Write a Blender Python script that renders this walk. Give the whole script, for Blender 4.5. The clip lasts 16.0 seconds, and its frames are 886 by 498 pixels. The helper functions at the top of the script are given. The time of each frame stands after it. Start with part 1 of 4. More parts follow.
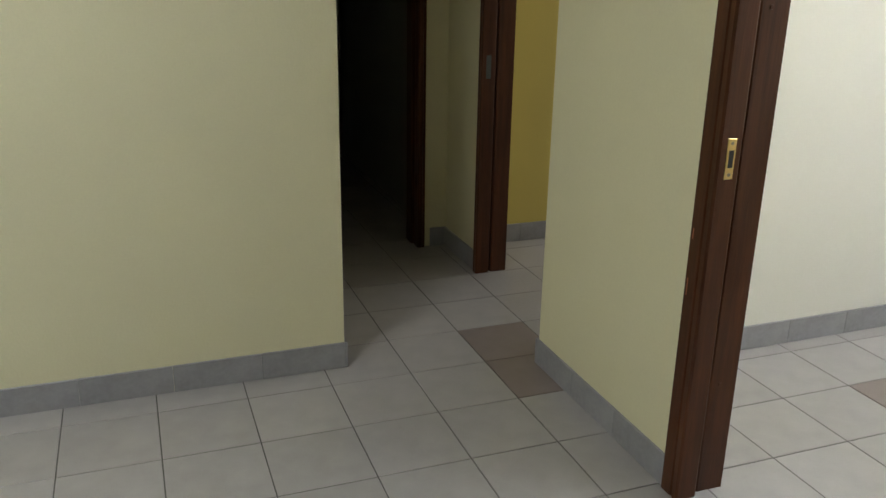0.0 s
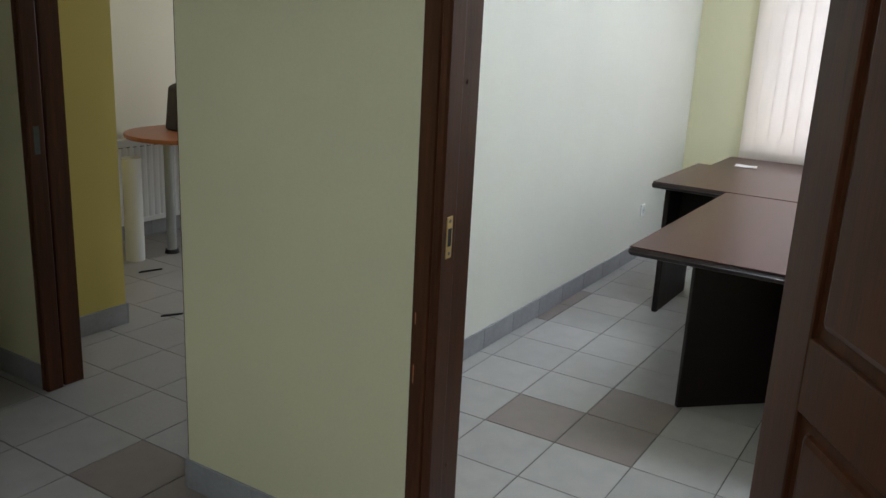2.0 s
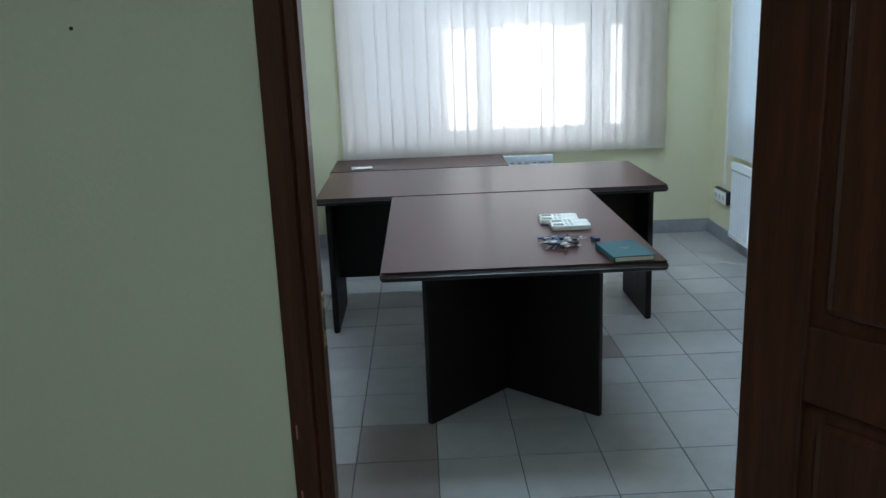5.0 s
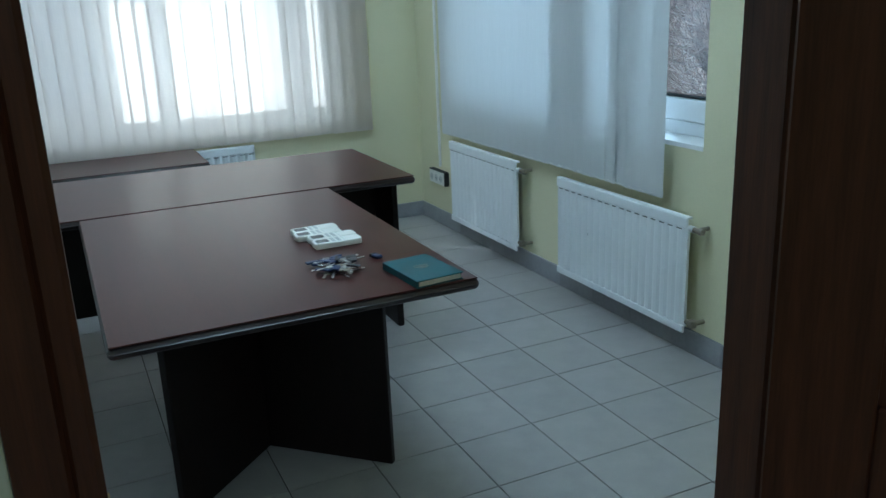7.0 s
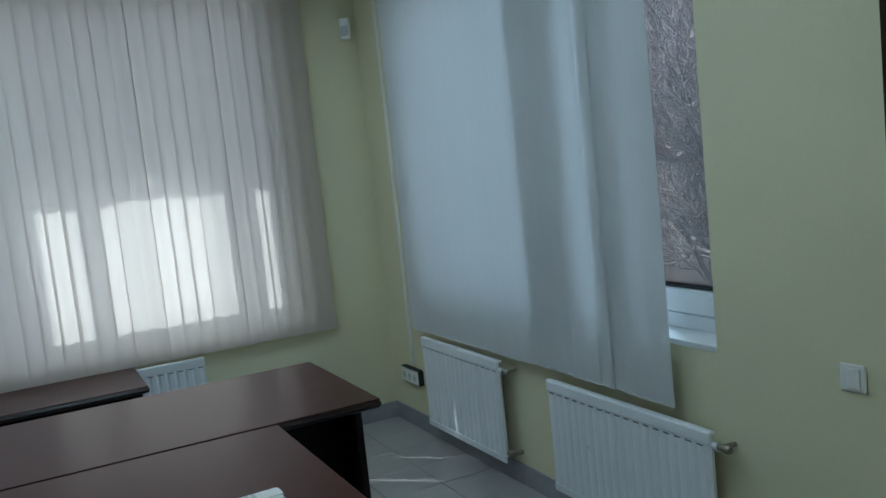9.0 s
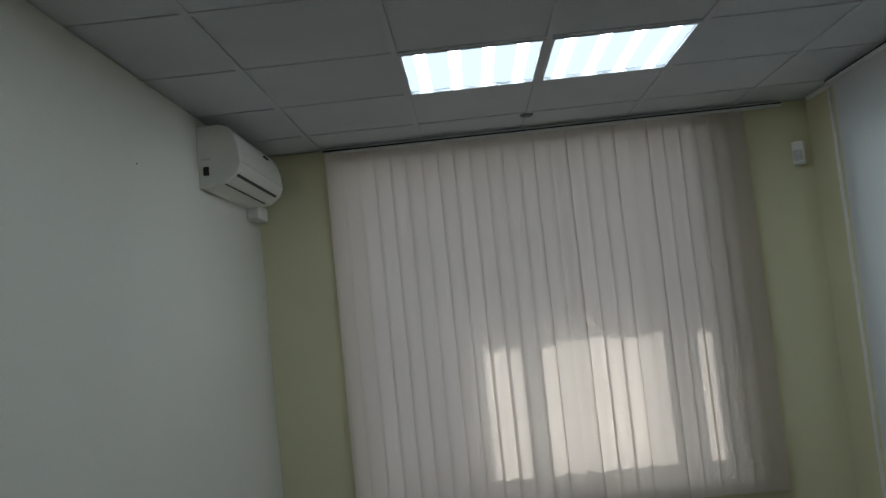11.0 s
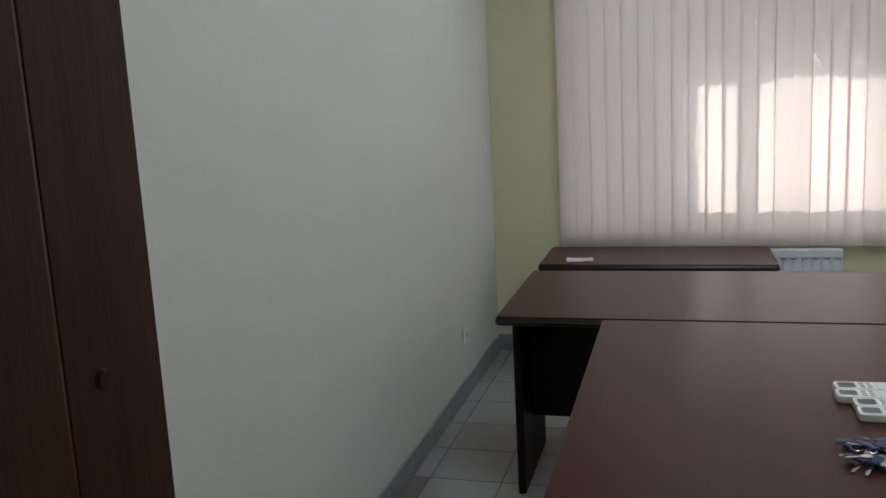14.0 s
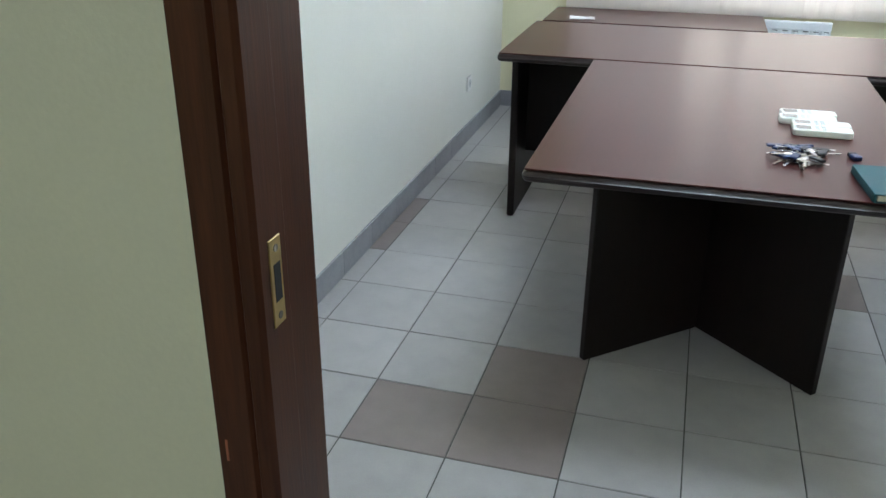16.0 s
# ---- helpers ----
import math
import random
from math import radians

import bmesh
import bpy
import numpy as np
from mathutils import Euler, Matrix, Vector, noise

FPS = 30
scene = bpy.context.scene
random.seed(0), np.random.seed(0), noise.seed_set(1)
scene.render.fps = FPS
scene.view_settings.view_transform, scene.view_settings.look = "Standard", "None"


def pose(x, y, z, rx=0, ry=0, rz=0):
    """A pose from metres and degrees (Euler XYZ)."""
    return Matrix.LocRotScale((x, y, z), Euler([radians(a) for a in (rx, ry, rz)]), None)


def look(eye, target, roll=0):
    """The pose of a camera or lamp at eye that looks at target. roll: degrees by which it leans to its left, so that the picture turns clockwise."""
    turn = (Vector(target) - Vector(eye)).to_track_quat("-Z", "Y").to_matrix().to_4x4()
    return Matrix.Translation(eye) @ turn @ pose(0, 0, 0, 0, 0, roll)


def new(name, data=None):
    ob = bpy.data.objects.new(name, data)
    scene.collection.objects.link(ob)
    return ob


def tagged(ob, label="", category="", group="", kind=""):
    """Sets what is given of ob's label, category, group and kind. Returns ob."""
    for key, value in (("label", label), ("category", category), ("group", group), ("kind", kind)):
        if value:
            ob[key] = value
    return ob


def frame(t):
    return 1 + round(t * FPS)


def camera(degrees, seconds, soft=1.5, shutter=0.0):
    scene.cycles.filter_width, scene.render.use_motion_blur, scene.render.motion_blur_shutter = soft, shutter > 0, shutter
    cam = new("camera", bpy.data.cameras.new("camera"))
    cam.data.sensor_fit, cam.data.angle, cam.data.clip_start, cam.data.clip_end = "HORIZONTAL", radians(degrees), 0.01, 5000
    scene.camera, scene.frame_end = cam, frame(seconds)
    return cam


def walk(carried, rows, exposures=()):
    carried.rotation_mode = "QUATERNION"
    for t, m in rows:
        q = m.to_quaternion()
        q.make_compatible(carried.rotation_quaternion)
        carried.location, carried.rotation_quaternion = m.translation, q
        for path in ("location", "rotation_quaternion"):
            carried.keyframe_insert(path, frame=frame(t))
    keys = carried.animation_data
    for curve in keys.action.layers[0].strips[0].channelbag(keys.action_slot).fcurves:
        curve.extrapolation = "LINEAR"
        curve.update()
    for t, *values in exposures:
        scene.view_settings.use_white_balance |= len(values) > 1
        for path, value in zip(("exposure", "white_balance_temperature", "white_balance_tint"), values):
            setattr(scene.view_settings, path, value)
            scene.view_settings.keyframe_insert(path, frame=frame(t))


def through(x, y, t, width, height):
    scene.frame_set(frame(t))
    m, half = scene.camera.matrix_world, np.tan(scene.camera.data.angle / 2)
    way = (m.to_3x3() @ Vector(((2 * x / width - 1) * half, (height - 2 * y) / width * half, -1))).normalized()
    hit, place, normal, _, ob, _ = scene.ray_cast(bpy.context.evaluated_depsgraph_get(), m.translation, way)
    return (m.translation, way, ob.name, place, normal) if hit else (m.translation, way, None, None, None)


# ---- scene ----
cam = camera(55.5, 16.0)
PATH = [
    (0, (0.131, -0.039, 1.472), (-1.64, 0.624, 0.821), 1.0),
    (0.5, (0.012, -0.108, 1.48), (-1.665, 0.78, 0.847), 2.1),
    (1, (-0.183, -0.107, 1.523), (-1.684, 1.087, 0.954), 2.5),
    (1.5, (-0.359, -0.229, 1.522), (-1.593, 1.248, 0.981), 3.0),
    (2, (-0.542, -0.326, 1.519), (-1.553, 1.317, 0.991), 2.9),
    (2.5, (-0.676, -0.337, 1.524), (-1.515, 1.414, 1.045), 1.5),
    (3, (-0.851, -0.37, 1.538), (-1.451, 1.483, 1.086), 2.0),
    (3.5, (-1.039, -0.419, 1.544), (-1.431, 1.478, 1.047), 1.0),
    (4, (-1.159, -0.366, 1.536), (-1.377, 1.563, 1.057), 0.9),
    (4.2, (-1.191, -0.321, 1.535), (-1.387, 1.61, 1.051), -0.7),
    (6.3, (-1.575, 0.293, 1.508), (-1.007, 2.133, 0.967), -0.9),
    (6.5, (-1.559, 0.403, 1.508), (-0.92, 2.214, 0.95), -1.3),
    (7, (-1.560, 0.585, 1.51), (-0.76, 2.341, 0.926), -2.4),
    (7.5, (-1.517, 0.743, 1.539), (-0.539, 2.414, 1.035), -2.0),
    (8, (-1.502, 0.872, 1.547), (-0.393, 2.48, 1.117), -2.9),
    (8.5, (-1.411, 0.986, 1.56), (-0.357, 2.654, 1.231), -4.1),
    (8.7, (-1.341, 1.022, 1.581), (-0.346, 2.733, 1.297), -5.0),
    (10.8, (-1.179, 1.286, 1.77), (-1.108, 3.281, 1.902), -5.7),
    (11, (-1.192, 1.288, 1.78), (-1.25, 3.282, 1.93), -5.8),
    (11.6, (-1.205, 1.287, 1.781), (-1.606, 3.235, 1.991), -6.4),
    (12, (-1.225, 1.28, 1.773), (-1.792, 3.19, 1.956), -6.3),
    (12.5, (-1.228, 1.279, 1.752), (-1.899, 3.162, 1.831), -6.1),
    (12.8, (-1.154, 1.212, 1.701), (-1.885, 3.074, 1.719), -5.5),
    (13, (-1.148, 1.192, 1.674), (-1.871, 3.056, 1.646), -4.7),
    (13.5, (-1.25, 1.172, 1.579), (-1.879, 3.066, 1.395), -4.0),
    (14, (-1.265, 1.05, 1.521), (-1.806, 2.945, 1.181), -3.0),
    (14.5, (-1.204, 0.991, 1.504), (-1.74, 2.861, 1.037), -3.2),
    (15, (-1.056, 0.88, 1.487), (-1.638, 2.705, 0.912), -2.9),
    (15.4, (-1.032, 0.793, 1.462), (-1.637, 2.57, 0.76), -2.8),
    (16, (-1.164, 0.627, 1.418), (-1.674, 2.378, 0.596), 0.4),
]
walk(cam, [(t, look(*p)) for t, *p in PATH],
     [(0.0, 1.76, 7000, 13), (1.0, 1.48, 6800, 13), (1.5, 1.15, 6600, 12), (2.0, 1.22, 6200, 11), (2.5, 1.2, 5800, 8), (3.5, 0.9, 5300, 4), (4.2, 0.85, 5200, 2), (6.3, 0.5, 5150, 1), (7.2, 0.42, 5000, -6), (8.5, -0.05, 5100, -4),
      (10.8, -0.78, 6050, 5), (12.5, -0.6, 6350, 10), (13.5, -0.28, 6250, 13), (14.5, 0.28, 6250, 14), (15.0, 0.52, 6050, 11), (15.5, 0.88, 5880, 9), (16.0, 1.5, 5800, 8)])

# ---- world, sun, exposure ----
SUN_EL, SUN_TRAVEL = 44.0, Vector((0.707, -0.707, 0))
world = bpy.data.worlds.new("sky_world")
scene.world = world
world.use_nodes = True
wn = world.node_tree
sky = wn.nodes.new("ShaderNodeTexSky")
sky.sky_type = "NISHITA"
sky.sun_disc = False
sky.sun_elevation = radians(SUN_EL)
sky.sun_rotation = math.atan2(-SUN_TRAVEL.x, -SUN_TRAVEL.y)
wn.links.new(sky.outputs[0], wn.nodes["Background"].inputs[0])
wn.nodes["Background"].inputs[1].default_value = 0.12
sun_data = bpy.data.lights.new("sun", "SUN")
sun_data.energy, sun_data.angle, sun_data.color = 5.0, radians(0.5), (1.0, 0.95, 0.88)
sun = new("sun", sun_data)
sd = SUN_TRAVEL * math.cos(radians(SUN_EL)) + Vector((0, 0, -math.sin(radians(SUN_EL))))
sun.matrix_world = look((0, 0, 20), Vector((0, 0, 20)) + sd)


def window_light(name, eye, target, sx, sz, watts, color):
    d = bpy.data.lights.new(name, "AREA")
    d.shape, d.size, d.size_y, d.energy, d.color = "RECTANGLE", sx, sz, watts, color
    ob = new(name, d)
    ob.matrix_world = look(eye, target)
    return ob


window_light("window_daylight", (-0.885, 6.085, 1.69), (-0.885, 0, 1.69), 2.04, 1.92, 7.0, (0.93, 0.94, 1.0))
window_light("side_window_daylight", (0.868, 4.385, 1.66), (-5, 4.385, 1.66), 1.88, 1.50, 17, (0.78, 0.89, 1.0))
# fill lamp added at an unseen, assumed window of the next room
window_light("next_room_fill_daylight", (-3.8, 5.9, 1.6), (-3.8, 0, 1.4), 1.5, 1.4, 16, (0.9, 0.95, 1.0))

# ---- materials ----


def mat(name, col, rough=0.6, var=0.08, scale=6.0, fine=90.0, bump=0.0, stretch=None, metal=0.0, rnd=0.0, spec=0.5, dark=None, coords="Object", rvar=0.07):
    """A procedural surface: two scales of noise on the colour, relief, and a tint by object."""
    m = bpy.data.materials.new(name)
    m.use_nodes = True
    nt = m.node_tree
    b = nt.nodes["Principled BSDF"]
    b.inputs["Roughness"].default_value = rough
    b.inputs["Metallic"].default_value = metal
    b.inputs["Specular IOR Level"].default_value = spec
    tc = nt.nodes.new("ShaderNodeTexCoord")
    src = tc.outputs[coords]
    if stretch:
        mp = nt.nodes.new("ShaderNodeMapping")
        mp.inputs["Scale"].default_value = stretch
        nt.links.new(src, mp.inputs[0])
        src = mp.outputs[0]
    n1 = nt.nodes.new("ShaderNodeTexNoise")
    n1.inputs["Scale"].default_value, n1.inputs["Detail"].default_value = scale, 5
    n2 = nt.nodes.new("ShaderNodeTexNoise")
    n2.inputs["Scale"].default_value, n2.inputs["Detail"].default_value = fine, 3
    nt.links.new(src, n1.inputs[0]), nt.links.new(src, n2.inputs[0])
    add = nt.nodes.new("ShaderNodeMath")
    add.operation = "MULTIPLY_ADD"
    add.inputs[1].default_value = 0.65
    nt.links.new(n1.outputs[0], add.inputs[0])
    mul = nt.nodes.new("ShaderNodeMath")
    mul.operation = "MULTIPLY"
    mul.inputs[1].default_value = 0.35
    nt.links.new(n2.outputs[0], mul.inputs[0])
    nt.links.new(mul.outputs[0], add.inputs[2])
    fac = add.outputs[0]
    if rnd:
        oi = nt.nodes.new("ShaderNodeObjectInfo")
        sc = nt.nodes.new("ShaderNodeMath")
        sc.operation = "MULTIPLY_ADD"
        sc.inputs[1].default_value = rnd
        nt.links.new(oi.outputs["Random"], sc.inputs[0])
        nt.links.new(fac, sc.inputs[2])
        sb = nt.nodes.new("ShaderNodeMath")
        sb.operation = "SUBTRACT"
        sb.inputs[1].default_value = rnd / 2
        nt.links.new(sc.outputs[0], sb.inputs[0])
        fac = sb.outputs[0]
    r = nt.nodes.new("ShaderNodeValToRGB")
    lo = dark or tuple(c * (1 - var * 1.6) for c in col)
    hi = tuple(min(1, c * (1 + var)) for c in col)
    r.color_ramp.elements[0].position, r.color_ramp.elements[1].position = 0.25, 0.75
    r.color_ramp.elements[0].color, r.color_ramp.elements[1].color = (*lo, 1), (*hi, 1)
    nt.links.new(fac, r.inputs[0])
    nt.links.new(r.outputs[0], b.inputs["Base Color"])
    rr = nt.nodes.new("ShaderNodeMapRange")
    rr.inputs[3].default_value, rr.inputs[4].default_value = max(0.03, rough - rvar), min(1, rough + rvar)
    nt.links.new(n1.outputs[0], rr.inputs[0])
    nt.links.new(rr.outputs[0], b.inputs["Roughness"])
    if bump:
        bp = nt.nodes.new("ShaderNodeBump")
        bp.inputs["Strength"].default_value, bp.inputs["Distance"].default_value = bump, 0.004
        nt.links.new(n2.outputs[0], bp.inputs["Height"])
        nt.links.new(bp.outputs[0], b.inputs["Normal"])
    return m


def glow(name, col, strength, stripes=0):
    m = bpy.data.materials.new(name)
    m.use_nodes = True
    nt = m.node_tree
    e = nt.nodes.new("ShaderNodeEmission")
    e.inputs[0].default_value, e.inputs[1].default_value = (*col, 1), strength
    nt.links.new(e.outputs[0], nt.nodes["Material Output"].inputs[0])
    return m


def fabric(name, col, through):
    m = bpy.data.materials.new(name)
    m.use_nodes = True
    nt = m.node_tree
    out = nt.nodes["Material Output"]
    d, t = nt.nodes.new("ShaderNodeBsdfDiffuse"), nt.nodes.new("ShaderNodeBsdfTranslucent")
    mix = nt.nodes.new("ShaderNodeMixShader")
    mix.inputs[0].default_value = through
    tc = nt.nodes.new("ShaderNodeTexCoord")
    mp = nt.nodes.new("ShaderNodeMapping")
    mp.inputs["Scale"].default_value = (1, 1, 0.04)
    n = nt.nodes.new("ShaderNodeTexNoise")
    n.inputs["Scale"].default_value, n.inputs["Detail"].default_value = 160, 4
    oi = nt.nodes.new("ShaderNodeObjectInfo")
    a = nt.nodes.new("ShaderNodeMath")
    a.operation = "MULTIPLY_ADD"
    a.inputs[1].default_value = 0.15
    r = nt.nodes.new("ShaderNodeValToRGB")
    r.color_ramp.elements[0].color = (*[c * 0.94 for c in col], 1)
    r.color_ramp.elements[1].color = (*col, 1)
    r.color_ramp.elements[0].position, r.color_ramp.elements[1].position = 0.3, 0.9
    nt.links.new(tc.outputs["Object"], mp.inputs[0]), nt.links.new(mp.outputs[0], n.inputs[0])
    nt.links.new(oi.outputs["Random"], a.inputs[0]), nt.links.new(n.outputs[0], a.inputs[2])
    nt.links.new(a.outputs[0], r.inputs[0])
    nt.links.new(r.outputs[0], d.inputs[0]), nt.links.new(r.outputs[0], t.inputs[0])
    nt.links.new(d.outputs[0], mix.inputs[1]), nt.links.new(t.outputs[0], mix.inputs[2])
    nt.links.new(mix.outputs[0], out.inputs[0])
    return m


def glass(name):
    m = bpy.data.materials.new(name)
    m.use_nodes = True
    b = m.node_tree.nodes["Principled BSDF"]
    b.inputs["Base Color"].default_value = (0.97, 0.99, 0.98, 1)
    b.inputs["Roughness"].default_value, b.inputs["Transmission Weight"].default_value = 0.0, 1.0
    b.inputs["IOR"].default_value = 1.45
    return m


M_CREAM = mat("cream_wall_paint", (0.74, 0.73, 0.66), 0.75, 0.035, 1.6, 130, 0.12)
M_WARM = mat("warm_cream_wall_paint", (0.74, 0.69, 0.54), 0.75, 0.04, 1.6, 130, 0.12)
M_YELLOW = mat("pale_yellow_wall_paint", (0.70, 0.665, 0.45), 0.75, 0.04, 1.6, 130, 0.12)
M_OCHRE = mat("ochre_yellow_wall_paint", (0.62, 0.50, 0.14), 0.75, 0.05, 1.6, 130, 0.12)
# grey kept dark so the colour itself makes the room look unlit
M_DARKROOM = mat("unlit_room_darkened_grey", (0.30, 0.31, 0.30), 0.8, 0.08, 2, 80, 0.1)
M_BASE = mat("grey_skirting_tile", (0.30, 0.30, 0.315), 0.45, 0.14, 7, 60, 0.05, rnd=0.1)
M_TILE = mat("light_grey_floor_tile", (0.36, 0.345, 0.335), 0.36, 0.10, 3.5, 70, 0.05, rnd=0.30, coords="Generated")
M_TILEJ = mat("light_grey_floor_tile_far", (0.36, 0.345, 0.335), 0.36, 0.10, 3.5, 70, 0.05)
M_BROWN = mat("brown_floor_tile", (0.23, 0.19, 0.175), 0.4, 0.10, 4, 70, 0.05, coords="Generated")
M_GROUT = mat("dark_grout", (0.10, 0.095, 0.09), 0.9, 0.3, 9, 120, 0.2)
M_CEIL = mat("white_mineral_ceiling_panel", (0.60, 0.62, 0.65), 0.9, 0.05, 4, 160, 0.3)
M_TBAR = mat("ceiling_grid_metal", (0.57, 0.59, 0.62), 0.5, 0.04, 8, 80)
M_DOORWOOD = mat("red_brown_door_wood", (0.078, 0.0255, 0.0098), 0.40, 0.38, 5, 34, 0.06, stretch=(9, 9, 0.5), spec=0.28)
M_TABLE = mat("mahogany_table_laminate", (0.053, 0.0135, 0.0105), 0.29, 0.22, 3, 45, 0.0, stretch=(0.5, 7, 1), spec=0.20, rvar=0.012)
M_TABLE2 = mat("mahogany_table_laminate_lengthwise", (0.053, 0.0135, 0.0105), 0.29, 0.22, 3, 45, 0.0, stretch=(7, 0.5, 1), spec=0.20, rvar=0.012)
M_TEDGE = mat("dark_table_edge", (0.016, 0.008, 0.007), 0.35, 0.25, 8, 60, 0.03)
M_TLEG = mat("dark_table_panel", (0.009, 0.005, 0.0045), 0.5, 0.3, 5, 40, 0.03, stretch=(7, 7, 0.6), spec=0.22)
M_RAD = mat("white_radiator_enamel", (0.78, 0.80, 0.82), 0.3, 0.03, 6, 60)
M_PLASTIC = mat("white_plastic", (0.78, 0.77, 0.73), 0.4, 0.03, 8, 80)
M_ACPL = mat("aged_white_plastic", (0.72, 0.71, 0.66), 0.42, 0.04, 6, 70)
M_BLACK = mat("black_plastic", (0.015, 0.015, 0.017), 0.5, 0.3, 20, 90)
M_CHROME = mat("nickel_metal", (0.62, 0.62, 0.62), 0.28, 0.12, 20, 120, metal=1.0)
M_BRASS = mat("brass", (0.75, 0.56, 0.24), 0.3, 0.15, 30, 160, metal=1.0)
M_COPPER = mat("dull_pipe_metal", (0.30, 0.27, 0.22), 0.5, 0.2, 20, 90, metal=0.7)
M_TEAL = mat("teal_book_cloth", (0.008, 0.075, 0.088), 0.6, 0.2, 12, 220, 0.25)
M_PAGES = mat("paper_pages", (0.66, 0.62, 0.52), 0.8, 0.1, 5, 300, 0.3, stretch=(1, 1, 30))
M_PAPER = mat("white_paper", (0.8, 0.8, 0.8), 0.8, 0.03, 20, 90)
M_REMOTE = mat("remote_plastic", (0.76, 0.76, 0.70), 0.42, 0.04, 12, 90)
M_LCD = mat("grey_display", (0.095, 0.105, 0.10), 0.2, 0.1, 20, 90)
M_RBTN = mat("grey_button", (0.56, 0.57, 0.55), 0.5, 0.1, 20, 90)
M_BLUE = mat("blue_key_tag", (0.008, 0.024, 0.09), 0.4, 0.2, 20, 90)
M_ORANGE = mat("orange_brown_laminate", (0.42, 0.15, 0.07), 0.35, 0.15, 5, 40, 0.02, stretch=(9, 0.7, 9))
M_BAG = mat("dark_bag_leather", (0.035, 0.022, 0.017), 0.5, 0.3, 12, 120, 0.3)
M_BAG2 = mat("brown_bag_flap", (0.20, 0.11, 0.075), 0.5, 0.2, 12, 120, 0.3)
M_GREYLEG = mat("grey_metal_leg", (0.42, 0.44, 0.45), 0.35, 0.08, 9, 80, metal=0.6)
M_ROLL = mat("white_roll_paper", (0.80, 0.80, 0.79), 0.7, 0.03, 4, 90)
M_PVC = mat("white_window_plastic", (0.76, 0.77, 0.77), 0.35, 0.03, 6, 80)
M_SEAL = mat("black_rubber_seal", (0.012, 0.012, 0.012), 0.7, 0.2, 30, 90)
M_FACADE = mat("outside_render", (0.45, 0.42, 0.38), 0.9, 0.15, 3, 60, 0.4)
M_SOIL = mat("dry_leaf_ground", (0.075, 0.055, 0.05), 0.95, 0.5, 1.5, 24, 0.8)
M_TWIG = mat("bare_twig_bark", (0.55, 0.47, 0.45), 0.9, 0.5, 6, 40, 0.3)
M_SLAT = fabric("vertical_blind_fabric", (0.87, 0.83, 0.79), 0.80)
M_SLAT2 = fabric("side_blind_fabric", (0.76, 0.77, 0.77), 0.36)
M_GLASS = glass("window_glass")
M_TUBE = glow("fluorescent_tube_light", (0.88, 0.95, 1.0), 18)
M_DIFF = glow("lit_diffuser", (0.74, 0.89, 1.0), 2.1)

# ---- mesh helpers ----


def mesh_ob(name, bm, material, smooth=False):
    me = bpy.data.meshes.new(name)
    bmesh.ops.recalc_face_normals(bm, faces=bm.faces)
    bm.to_mesh(me)
    bm.free()
    for mm in (material if isinstance(material, (list, tuple)) else [material]):
        me.materials.append(mm)
    if smooth:
        for p in me.polygons:
            p.use_smooth = True
    return new(name, me)


def part(name, bm, material, parent, label="", smooth=False):
    ob = mesh_ob(name, bm, material, smooth)
    ob.parent = parent
    if label:
        ob["label"] = label
    return ob


def thing(name, at, label, category, group="", rz=0.0, kind=""):
    ob = new(name)
    ob.empty_display_size = 0.05
    ob.matrix_world = pose(*at, 0, 0, rz)
    return tagged(ob, label, category, group, kind)


def box(a, b, bevel=0.0, seg=2, bm=None):
    """A box from corner a to corner b, its edges rounded."""
    own = bmesh.new()
    bmesh.ops.create_cube(own, size=1)
    for v in own.verts:
        v.co = Vector([(a[i] + b[i]) / 2 + v.co[i] * (b[i] - a[i]) for i in range(3)])
    if bevel:
        bmesh.ops.bevel(own, geom=own.edges[:], offset=bevel, segments=seg, profile=0.5, affect="EDGES")
    return merge(bm, own)


def merge(bm, own):
    if bm is None:
        return own
    me = bpy.data.meshes.new("tmp")
    own.to_mesh(me)
    own.free()
    bm.from_mesh(me)
    bpy.data.meshes.remove(me)
    return bm


def tube(p, q, r1, r2=None, n=14, bm=None, caps=True):
    own = bmesh.new()
    p, q = Vector(p), Vector(q)
    d = q - p
    bmesh.ops.create_cone(own, cap_ends=caps, segments=n, radius1=r1, radius2=r1 if r2 is None else r2, depth=d.length)
    turn = d.to_track_quat("Z", "Y").to_matrix().to_4x4()
    bmesh.ops.transform(own, matrix=Matrix.Translation((p + q) / 2) @ turn, verts=own.verts)
    return merge(bm, own)


def prism(points, h0, h1, axis="z", bevel=0.0, seg=2, bm=None):
    """An outline drawn out along an axis."""
    own = bmesh.new()

    def at(u, v, w):
        return {"z": (u, v, w), "x": (w, u, v), "y": (u, w, v)}[axis]
    lo = [own.verts.new(at(u, v, h0)) for u, v in points]
    hi = [own.verts.new(at(u, v, h1)) for u, v in points]
    own.faces.new(lo), own.faces.new(hi)
    n = len(points)
    for i in range(n):
        own.faces.new((lo[i], lo[(i + 1) % n], hi[(i + 1) % n], hi[i]))
    bmesh.ops.recalc_face_normals(own, faces=own.faces)
    if bevel:
        bmesh.ops.bevel(own, geom=own.edges[:], offset=bevel, segments=seg, profile=0.5, affect="EDGES")
    return merge(bm, own)


def wall(name, boxes, material, label):
    bm = None
    for a, b in boxes:
        bm = box(a, b, bm=bm)
    ob = mesh_ob(name, bm, material)
    return tagged(ob, label, "wall", kind="structure")


